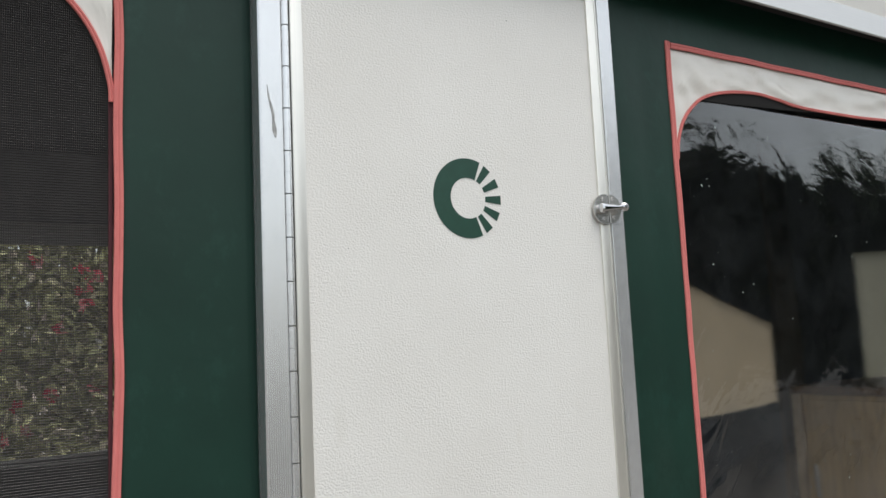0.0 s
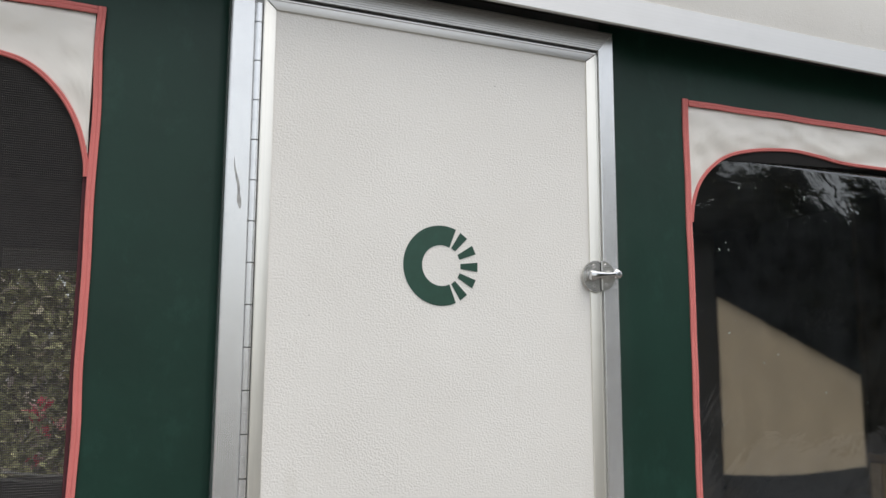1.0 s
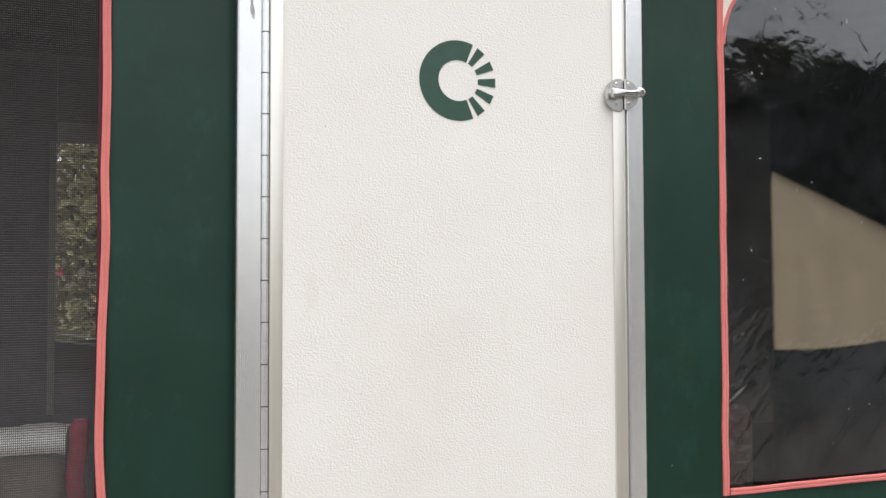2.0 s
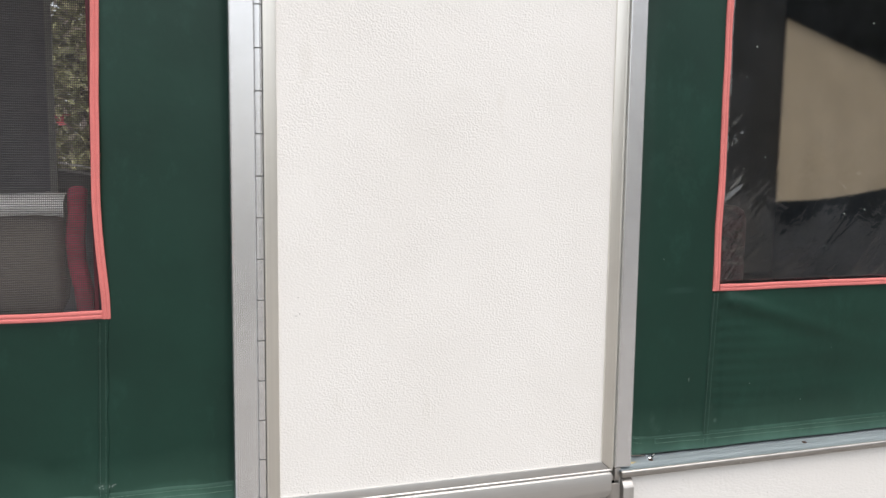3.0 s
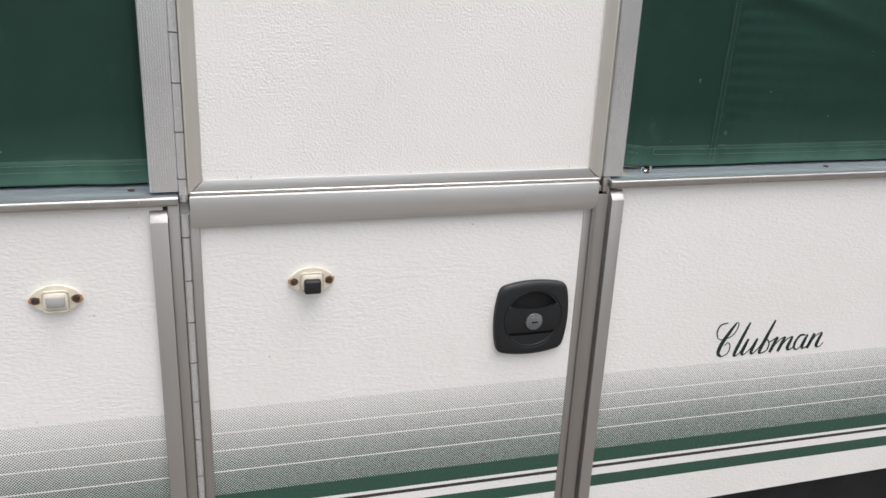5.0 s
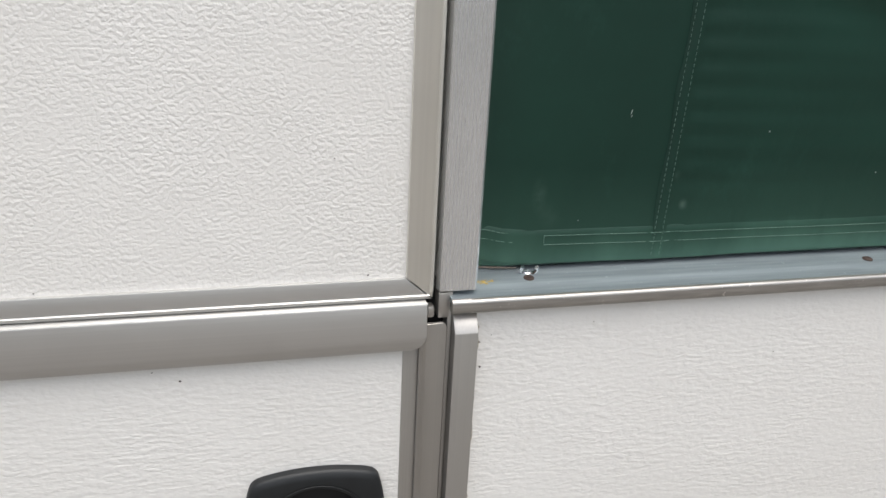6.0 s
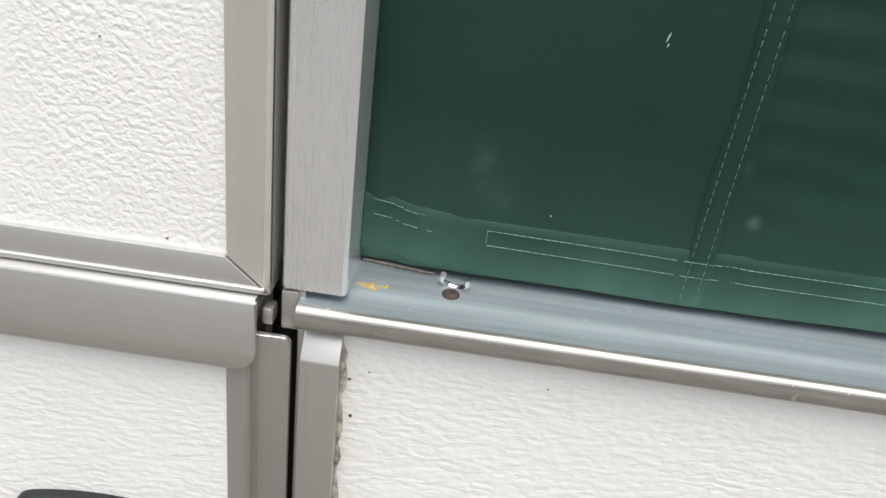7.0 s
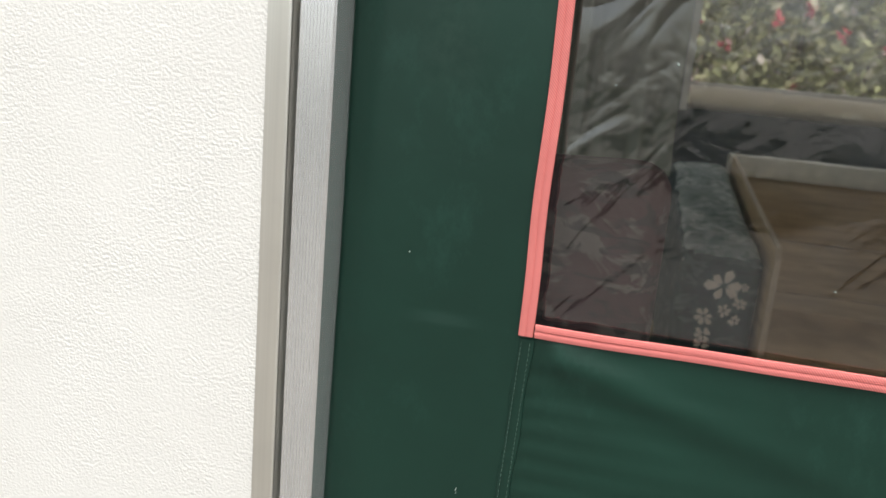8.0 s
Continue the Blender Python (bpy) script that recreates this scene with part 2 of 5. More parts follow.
    t.links.new(df.outputs[0], m1.inputs[2])
    m2 = t.nodes.new("ShaderNodeMixShader")
    t.links.new(gloss, m2.inputs[0])
    t.links.new(m1.outputs[0], m2.inputs[1])
    t.links.new(gl.outputs[0], m2.inputs[2])
    t.links.new(m2.outputs[0], out.inputs["Surface"])
    return m


def vinyl_inner_face(name):
    """The sheet's inner face: it only passes on what the outer face let in."""
    m, t, p = mat(name)
    tr = nd(t, "ShaderNodeBsdfRefraction", Roughness=0.21, IOR=1.03)
    tr.inputs["Color"].default_value = (1, 1, 1, 1)
    t.links.new(tr.outputs[0], t.nodes["Material Output"].inputs["Surface"])
    return m


def leaf_mat(name, stops, rough=0.75):
    m, t, p = mat(name)
    g = t.nodes.new("ShaderNodeNewGeometry")
    c = ramp(t, g.outputs["Random Per Island"], stops)
    t.links.new(c, p.inputs["Base Color"])
    p.inputs["Roughness"].default_value = rough
    p.inputs["Specular IOR Level"].default_value = 0.2
    tr = t.nodes.new("ShaderNodeBsdfTranslucent")
    t.links.new(c, tr.inputs["Color"])
    m1 = t.nodes.new("ShaderNodeMixShader")
    m1.inputs[0].default_value = 0.4
    t.links.new(p.outputs[0], m1.inputs[1])
    t.links.new(tr.outputs[0], m1.inputs[2])
    t.links.new(m1.outputs[0], t.nodes["Material Output"].inputs["Surface"])
    return m


def blotched(name, ground, pale, dark):
    """Printed upholstery: irregular pale and dark blotches on a ground colour."""
    m, t, p = mat(name)
    v = coords(t, (1, 1, 1.8))
    a = noise_tex(t, v, 17.0, 3.0, 0.6, 0.8)
    b = noise_tex(t, v, 29.0, 3.0, 0.6, 1.1)
    c = mix(t, ramp(t, a, [(0.50, (0, 0, 0)), (0.58, (0.8, 0.8, 0.8))]), ground, pale)
    c = mix(t, ramp(t, b, [(0.52, (0, 0, 0)), (0.60, (0.85, 0.85, 0.85))]), c, dark)
    t.links.new(c, p.inputs["Base Color"])
    p.inputs["Roughness"].default_value = 0.75
    bump(t, p, a, 0.4, 0.004)
    return m


def wood(name, color, level=False):
    m, t, p = mat(name)
    v = coords(t, (1.2, 1.2, 14) if level else (14, 14, 1.2))
    g = noise_tex(t, v, 5.0, 5.0, 0.6, 0.8)
    t.links.new(ramp(t, g, [(0.3, tuple(k * 0.7 for k in color)), (0.7, tuple(k * 1.2 for k in color))]), p.inputs["Base Color"])
    p.inputs["Roughness"].default_value = 0.45
    return m


def lit_cloth(name, color):
    """Thin cloth that lets daylight through."""
    m, t, p = mat(name)
    out = t.nodes["Material Output"]
    v = coords(t)
    c = ramp(t, noise_tex(t, v, 6.0, 5.0, 0.6), [(0.3, tuple(k * 0.88 for k in color)), (0.7, color)])
    tr = t.nodes.new("ShaderNodeBsdfTranslucent")
    t.links.new(c, tr.inputs["Color"])
    t.links.new(c, p.inputs["Base Color"])
    p.inputs["Roughness"].default_value = 0.8
    m1 = t.nodes.new("ShaderNodeMixShader")
    m1.inputs[0].default_value = 0.8
    t.links.new(p.outputs[0], m1.inputs[1])
    t.links.new(tr.outputs[0], m1.inputs[2])
    t.links.new(m1.outputs[0], out.inputs["Surface"])
    return m


UPPER_SKIN = grained_panel("door_skin_white", (0.92, 1, 1.05), False, 335.0, 0.43)
LOWER_SKIN = grained_panel("body_skin_white", (0.55, 1, 1.12), True, 300.0, 0.38)
ROOF_SKIN = grained_panel("roof_skin_white", (1, 1, 1), False, 430.0, 0.22)
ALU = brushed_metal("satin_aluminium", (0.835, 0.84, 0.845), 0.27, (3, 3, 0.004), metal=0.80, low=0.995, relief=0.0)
ALU_WARM = brushed_metal("yellowed_aluminium", (0.82, 0.80, 0.745), 0.34, (3, 3, 0.004), metal=0.78, low=0.99, relief=0.0)
# level parts get a darker base that offsets the overhead light on them
ALU_H_DIM = brushed_metal("satin_aluminium_level_dimmed", (0.62, 0.61, 0.595), 0.36, (0.004, 3, 3), low=0.99, relief=0.015)
ALU_DULL = brushed_metal("weathered_aluminium", (0.485, 0.465, 0.44), 0.40, (3, 3, 0.01), low=0.98, relief=0.02)
HINGE_DARK = brushed_metal("dull_hinge_leaf", (0.42, 0.42, 0.41), 0.6, (6, 6, 0.5))
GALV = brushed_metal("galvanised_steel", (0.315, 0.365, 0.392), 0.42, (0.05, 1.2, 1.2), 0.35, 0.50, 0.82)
# lighter, warmer copy of the rail's steel, for the nose's highlight and ground reflection
GALV_NOSE_LIT = brushed_metal("galvanised_nose_lit", (0.50, 0.48, 0.455), 0.37, (0.12, 1.4, 1.4), 0.8, 0.85, 0.76, 0.25)
STEEL = brushed_metal("satin_steel", (0.60, 0.59, 0.565), 0.27, (1, 1, 1), 0.0, 0.85)
CHROME = brushed_metal("chrome", (0.66, 0.66, 0.67), 0.09, (1, 1, 1), metal=1.0)
CANVAS = cloth("green_canvas", (0.0066, 0.0330, 0.0225), 0.44, fade=(0.017, 0.062, 0.047), pale_areas=True, gloss=0.34)
CREAM = cloth("cream_canvas", (0.82, 0.785, 0.73), 0.26, vary=0.06, fade=(0.80, 0.78, 0.74), gloss=0.6)
PINK = twill("salmon_binding", (0.63, 0.166, 0.152))
MAROON = simple("maroon_tape", (0.075, 0.016, 0.022), 0.8)
THREAD = simple("pale_thread", (0.14, 0.23, 0.19), 0.8, 0.0, 0.3, 200)
NET = simple("black_netting", (0.056, 0.0515, 0.052), 0.6, 0.0, 0.2, 90)
VINYL = clear_vinyl("clear_vinyl_sheet")
VINYL_BACK = vinyl_inner_face("vinyl_inner_face")
GREEN_INK = simple("green_film", (0.016, 0.062, 0.042), 0.35, 0.0, 0.1, 60)
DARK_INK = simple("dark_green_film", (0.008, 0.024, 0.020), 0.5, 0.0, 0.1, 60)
RECESS_SHADE = simple("shaded_recess", (0.0035, 0.0035, 0.004), 0.7)
BLACK = simple("black_plastic", (0.0095, 0.0110, 0.0125), 0.50, 0.0, 0.2, 80, 0.0002, 900)
# near black: serves rubber parts and strips that stand for shade in gaps
RUBBER_SHADE = simple("black_rubber_and_shade", (0.007, 0.006, 0.006), 0.9)
SEALANT = simple("dirty_sealant", (0.40, 0.37, 0.31), 0.8, 0.0, 0.75, 180, 0.001, 260)
PLASTIC = simple("aged_white_plastic", (0.68, 0.63, 0.52), 0.4, 0.0, 0.12, 50)
SOCKET = simple("worn_grey_socket", (0.36, 0.36, 0.35), 0.5)
RUST_STAIN = simple("rust_stain", (0.36, 0.20, 0.10), 0.7, 0.0, 0.4, 200)
RUST = simple("rusty_screw", (0.070, 0.048, 0.040), 0.7, 0.4, 0.5, 300, 0.0004, 500)
GREY_PL = simple("grey_plastic", (0.14, 0.145, 0.15), 0.4)
INNER = simple("grey_lining", (0.115, 0.122, 0.135), 0.85, 0.0, 0.25, 8)
# paler, translucent version of the grey lining that brightens one dim wall section
BRIGHT_LINING = lit_cloth("brightened_grey_lining", (0.25, 0.25, 0.255))
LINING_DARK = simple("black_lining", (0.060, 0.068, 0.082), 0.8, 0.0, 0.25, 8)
BEIGE = cloth("beige_curtain", (0.40, 0.34, 0.24), 0.8, 500.0, 0.12, (0.45, 0.40, 0.29))
LIT = lit_cloth("thin_beige_cloth", (0.375, 0.31, 0.225))
LIT_GREY = lit_cloth("thin_grey_green_cloth", (0.26, 0.25, 0.20))
FLAP = lit_cloth("thin_cream_vinyl", (0.80, 0.74, 0.64))
MAROON_PRINT = blotched("maroon_print", (0.036, 0.015, 0.017), (0.085, 0.075, 0.070), (0.012, 0.011, 0.011))
OAK_DARK = wood("dark_wood", (0.20, 0.12, 0.07))
OAK = wood("brown_wood", (0.60, 0.41, 0.20))
UNIT_WOOD = wood("mid_brown_wood", (0.46, 0.315, 0.17), True)
EDGING = simple("tan_edging", (0.50, 0.38, 0.26), 0.5)
CREAM_EDGE = simple("cream_laminate", (0.72, 0.66, 0.55), 0.5)
CARPET = simple("brown_carpet", (0.20, 0.16, 0.13), 0.95, 0.0, 0.4, 120)
RED_CLOTH = simple("crimson_cloth", (0.50, 0.03, 0.085), 0.8, 0.0, 0.3, 30)
GROUND = simple("gravel_drive", (0.128, 0.116, 0.102), 0.9, 0.0, 0.45, 60, 0.01, 45)
LICHEN = simple("yellow_lichen", (0.45, 0.33, 0.10), 0.9, 0.0, 0.4, 500, 0.0006, 900)
GRIME = simple("dark_scuff", (0.36, 0.36, 0.355), 0.6, 0.2, 0.4, 150)
GRIME_DARK = simple("dirt_specks", (0.10, 0.085, 0.07), 0.8, 0.0, 0.4, 300)
CHALK = simple("white_fleck", (0.32, 0.38, 0.35), 0.8)
FOLIAGE = leaf_mat("hedge_leaves", [(0.0, (0.27, 0.28, 0.15)), (0.4, (0.36, 0.365, 0.20)), (0.75, (0.44, 0.43, 0.25)), (0.9, (0.52, 0.47, 0.36)), (1.0, (0.58, 0.50, 0.46))])
PETALS = leaf_mat("hedge_flowers", [(0.0, (0.35, 0.02, 0.05)), (0.6, (0.55, 0.12, 0.14)), (1.0, (0.55, 0.40, 0.38))])
CONIFER = leaf_mat("conifer_needles", [(0.0, (0.010, 0.018, 0.008)), (0.7, (0.028, 0.045, 0.018)), (1.0, (0.05, 0.07, 0.025))])
LAUREL = leaf_mat("laurel_leaves", [(0.0, (0.03, 0.05, 0.02)), (0.7, (0.07, 0.10, 0.045)), (1.0, (0.11, 0.14, 0.07))])
BARK = simple("bark", (0.09, 0.065, 0.045), 0.9, 0.0, 0.4, 30, 0.004, 60)


# ---- mesh helpers ----
def part(name, bm, material, parent=None, label="", smooth=True, angle=35):
    me = bpy.data.meshes.new(name)
    bmesh.ops.recalc_face_normals(bm, faces=bm.faces)
    bm.to_mesh(me)
    bm.free()
    me.materials.append(material)
    if smooth:
        me.polygons.foreach_set("use_smooth", [True] * len(me.polygons))
        me.set_sharp_from_angle(angle=radians(angle))
    ob = new(name, me)
    if parent is not None:
        ob.parent = parent
    if label:
        ob["label"] = label
    return ob


def holder(name, label, category, group="", kind="", at=(0, 0, 0)):
    ob = new(name)
    ob.empty_display_size = 0.05
    ob.location = at
    return tagged(ob, label, category, group, kind)


def box(x0, x1, y0, y1, z0, z1, bevel=0.0, seg=2, bm=None):
    own = bm or bmesh.new()
    made = bmesh.ops.create_cube(own, size=1.0)["verts"]
    for v in made:
        v.co = Vector(((x0 + x1) / 2 + v.co.x * (x1 - x0), (y0 + y1) / 2 + v.co.y * (y1 - y0), (z0 + z1) / 2 + v.co.z * (z1 - z0)))
    if bevel:
        edges = list({e for v in made for e in v.link_edges})
        bmesh.ops.bevel(own, geom=edges, offset=bevel, segments=seg, profile=0.5, affect="EDGES")
    return own


def prism(points, axis, a, b, bevel=0.0, bm=None, seg=2):
    """A closed outline, extruded along an axis. points: the two other coordinates, in x, y, z order."""
    own = bm or bmesh.new()

    def place(p, q):
        if axis == "x":
            return Vector((q, p[0], p[1]))
        if axis == "y":
            return Vector((p[0], q, p[1]))
        return Vector((p[0], p[1], q))

    lo = [own.verts.new(place(p, a)) for p in points]
    hi = [own.verts.new(place(p, b)) for p in points]
    n = len(points)
    own.faces.new(lo)
    own.faces.new(hi[::-1])
    for k in range(n):
        own.faces.new((lo[k], hi[k], hi[(k + 1) % n], lo[(k + 1) % n]))
    if bevel:
        ring = [e for e in own.edges if all(v in lo for v in e.verts)]
        bmesh.ops.bevel(own, geom=ring, offset=bevel, segments=seg, profile=0.5, affect="EDGES")
    return own


def tube(path, radii, sides=10, bm=None):
    own = bm or bmesh.new()
    path = [Vector(p) for p in path]
    if isinstance(radii, (int, float)):
        radii = [radii] * len(path)
    rings = []
    side = None
    for k, p in enumerate(path):
        d = (path[min(k + 1, len(path) - 1)] - path[max(k - 1, 0)]).normalized()
        side = d.orthogonal().normalized() if side is None else (side - d * side.dot(d)).normalized()
        up = d.cross(side)
        rings.append([own.verts.new(p + radii[k] * (math.cos(a) * side + math.sin(a) * up)) for a in (2 * math.pi * i / sides for i in range(sides))])
    for r, s in zip(rings, rings[1:]):
        for i in range(sides):
            own.faces.new((r[i], r[(i + 1) % sides], s[(i + 1) % sides], s[i]))
    own.faces.new(rings[0][::-1])
    own.faces.new(rings[-1])
    return own


def disc(cx, cz, y0, y1, r, sides=20, bevel=0.0, bm=None, a0=0.0, a1=360.0):
    pts = []
    whole = abs(a1 - a0) >= 359.9
    for k in range(sides if whole else sides + 1):
        a = radians(a0 + (a1 - a0) * k / sides)
        pts.append((cx + r * math.cos(a), cz + r * math.sin(a)))
    return prism(pts, "y", y0, y1, bevel, bm)


def ribbon(points, widths, y0, y1, bm=None):
    """A flat stroke in the x, z plane along points, with a width at each."""
    own = bm or bmesh.new()
    left, right = [], []
    for k, (x, z) in enumerate(points):
        ax, az = points[max(k - 1, 0)]
        bx, bz = points[min(k + 1, len(points) - 1)]
        d = Vector((bx - ax, bz - az)).normalized()
        nrm = Vector((-d.y, d.x)) * widths[k] / 2
        left.append((x + nrm.x, z + nrm.y))
        right.append((x - nrm.x, z - nrm.y))
    return prism(left + right[::-1], "y", y0, y1, 0.0, own)


def smooth_line(points, n):
    """Points along a Catmull-Rom curve through the given ones."""
    pts = [Vector(p) for p in points]
    out = []
    for k in range(n + 1):
        s = k / n * (len(pts) - 1)
        i = min(int(s), len(pts) - 2)
        f = s - i
        p0, p1, p2, p3 = pts[max(i - 1, 0)], pts[i], pts[i + 1], pts[min(i + 2, len(pts) - 1)]
        out.append(0.5 * ((2 * p1) + (p2 - p0) * f + (2 * p0 - 5 * p1 + 4 * p2 - p3) * f * f + (3 * p1 - p0 - 3 * p2 + p3) * f ** 3))
    return out


def screw(name, x, y, z, r, material, parent=None, normal_up=False, label=""):
    """A pan-head screw with a cross slot."""
    bm = bmesh.new()
    rings = []
    for rr, h in ((r, 0.0), (r * 0.95, r * 0.3), (r * 0.6, r * 0.5), (r * 0.2, r * 0.42)):
        rings.append([bm.verts.new((rr * math.cos(a), rr * math.sin(a), h)) for a in (2 * math.pi * i / 14 for i in range(14))])
    for a, b in zip(rings, rings[1:]):
        for i in range(14):
            bm.faces.new((a[i], a[(i + 1) % 14], b[(i + 1) % 14], b[i]))
    bm.faces.new(rings[-1])
    if not normal_up:
        bmesh.ops.rotate(bm, verts=bm.verts, matrix=Matrix.Rotation(radians(90), 3, "X"))
    bmesh.ops.translate(bm, verts=bm.verts, vec=(x, y, z))
    return part(name, bm, material, parent, label)


# ---- dimensions ----
POST_IN_L, POST_OUT_L = -0.0053, -0.040
POST_IN_R, POST_OUT_R = 0.603, 0.636
POST_Z0, POST_Z1 = 0.979, 2.4245
BODY_X0, BODY_X1 = -1.25, 2.54
FAR_Y = 1.955

# ---- ground ----
bm = bmesh.new()
bmesh.ops.create_grid(bm, x_segments=8, y_segments=8, size=300.0)
ground = tagged(part("ground", bm, GROUND), "pale gravel drive under the camper", "ground", kind="structure")


plinth = tagged(part("plinth", box(BODY_X0 + 0.15, BODY_X1 - 0.15, 0.16, FAR_Y - 0.14, 0.0, 0.359), simple("dark_chassis", (0.03, 0.03, 0.032), 0.7, 0.3, 0.3, 10)), "dark steel chassis box under the camper", "chassis", kind="structure")

# ---- upper door opening: fluted posts and header ----
def fluted_post(name, x0, x1, parent):
    lean = 0.0010 if x0 > 0.3 else 0.0
    pts = [(x1 + lean, 0.046), (x1, 0.0)]
    n = 10
    w = (x1 - x0 - 0.004) / n
    for k in range(n):
        b = x1 - 0.002 - k * w
        pts += [(b, -0.002), (b - 0.60 * w, -0.002), (b - 0.70 * w, -0.00135), (b - 0.90 * w, -0.00135)]
    if lean:
        # the lock side's inner edge is rounded back
        pts += [(x0 + 0.0036, -0.002), (x0 + 0.0018, -0.0012), (x0 + 0.0006, 0.0012), (x0, 0.0060), (x0, 0.046)]
    else:
        pts += [(x0 + 0.002, -0.002), (x0, 0.0), (x0, 0.046)]
    bm = prism(pts, "z", POST_Z0, POST_Z1)
    # mitred against the header
    for v in bm.verts:
        if v.co.z > 2.0:
            q = (v.co.x - x0) / (x1 - x0) if lean else (x1 - v.co.x) / (x1 - x0)
            v.co.z = POST_Z1 - 0.0385 * (1 - min(1.0, max(0.0, q))) - 0.0003
    return part(name, bm, ALU, parent, angle=20)


door_frame = holder("trim", "fluted satin aluminium frame round the camper door", "door frame", kind="structure")
fluted_post("post", POST_OUT_L, POST_IN_L, door_frame)
fluted_post("post", POST_IN_R, POST_OUT_R, door_frame)
pts = [(0.046, 2.386), (0.0, 2.386)]
for k in range(9):
    b = 2.387 + k * 0.0041
    pts += [(-0.002, b), (-0.002, b + 0.0015), (-0.0010, b + 0.0022), (-0.0010, b + 0.0036)]
pts += [(0.0, 2.4245), (0.046, 2.4245)]
bm = prism(pts, "x", POST_IN_L + 0.0005, POST_IN_R - 0.0005)
for v in bm.verts:
    v.co.x += math.copysign(0.9 * max(0.0, v.co.z - 2.386), v.co.x - 0.3)
part("header", bm, ALU_H_DIM, door_frame, angle=20)
# seals coloured near black and set back, so the door gap looks shaded
part("seal", box(0.592, 0.6028, 0.026, 0.044, 0.92, 2.385), RUBBER_SHADE, door_frame, "rubber door seal, darkened to the shade of the gap")
part("seal", box(-0.004, 0.604, 0.018, 0.04, 2.372, 2.3858), RUBBER_SHADE, door_frame, "rubber door seal, darkened to the shade of the gap")
bm = ribbon([tuple(p) for p in smooth_line([(-0.0285, 2.125), (-0.026, 2.105), (-0.021, 2.085), (-0.0195, 2.065), (-0.0175, 2.050)], 14)],
            [0.0006, 0.001, 0.0012, 0.002, 0.0025, 0.003, 0.0035, 0.004, 0.003, 0.003, 0.005, 0.006, 0.005, 0.003, 0.001], -0.0024, -0.0011)
part("scuff", bm, GRIME, door_frame, "dark scuff mark")

# ---- upper door leaf ----
door_up = holder("door_1", "closed white grained upper door in an aluminium frame with a green round emblem", "door", kind="structure")
part("panel", box(0.022, 0.580, 0.0, 0.026, 0.985, 2.366), UPPER_SKIN, door_up, "white grained door skin")


def stile(name, pts, lip, parent, material):
    bm = prism(pts, "y", -0.0035, 0.024, 0.0008)
    x0, x1, z0, z1 = lip
    box(x0, x1, -0.0048, 0.0, z0, z1, 0.0006, 1, bm)
    return part(name, bm, material, parent)


stile("stile", [(0.0065, 0.9745), (0.0255, 0.9935), (0.0255, 2.361), (0.0065, 2.379)], (0.0065, 0.0085, 0.985, 2.375), door_up, ALU_WARM)
stile("stile", [(0.5985, 0.9745), (0.5985, 2.379), (0.5765, 2.361), (0.5765, 0.9935)], (0.5955, 0.5985, 0.980, 2.376), door_up, ALU_WARM)
stile("top_rail", [(0.0072, 2.3797), (0.0262, 2.3617), (0.5758, 2.3617), (0.5978, 2.3797)], (0.009, 0.596, 2.376, 2.3795), door_up, ALU_H_DIM)
stile("bottom_rail", [(0.0072, 0.9738), (0.5978, 0.9738), (0.5758, 0.9928), (0.0262, 0.9928)], (0.009, 0.596, 0.9745, 0.978), door_up, ALU_H_DIM)

# drip bar across the foot of the upper leaf, with a rounded free corner
pts = [(0.0075, 0.9725), (0.0075, 0.9315), (0.580, 0.9315)]
for k in range(7):
    a = radians(-90 + 90 * k / 6)
    pts.append((0.582 + 0.0115 * math.cos(a), 0.943 + 0.0115 * math.sin(a)))
pts += [(0.5935, 0.9725)]
bm = prism(pts, "y", -0.0105, -0.0080, 0.0011)
prism([(-0.0105 + 0.0025, 0.9735), (-0.0098, 0.9727), (-0.0104, 0.971), (0.0, 0.9675), (0.0, 0.9735)], "x", 0.0085, 0.5925, 0.0, bm)
part("drip_bar", bm, ALU_H_DIM, door_up, "flat aluminium drip bar with a rounded corner")
part("catch", box(0.5945, 0.6005, -0.004, 0.006, 0.957, 0.9665, 0.0015), ALU_DULL, door_up)

# emblem: a ring open to one side and five short rays
emblem = part("emblem", ribbon([(0.3005 + 0.0485 * math.cos(radians(a)), 1.9825 + 0.0485 * math.sin(radians(a))) for a in range(66, 295, 6)],
                               [0.0315] * len(range(66, 295, 6)), -0.0007, 0.001), GREEN_INK, door_up, "dark green vinyl ring emblem")
for a in (52, 26, 0, -26, -52):
    ca, sa = math.cos(radians(a)), math.sin(radians(a))
    pts = []
    for rr, h in ((0.0335, -0.0042), (0.0635, -0.0075), (0.0635, 0.0075), (0.0335, 0.0042)):
        pts.append((0.3005 + rr * ca - h * sa, 1.9825 + rr * sa + h * ca))
    part("ray", prism(pts, "y", -0.0007, 0.001), GREEN_INK, emblem)


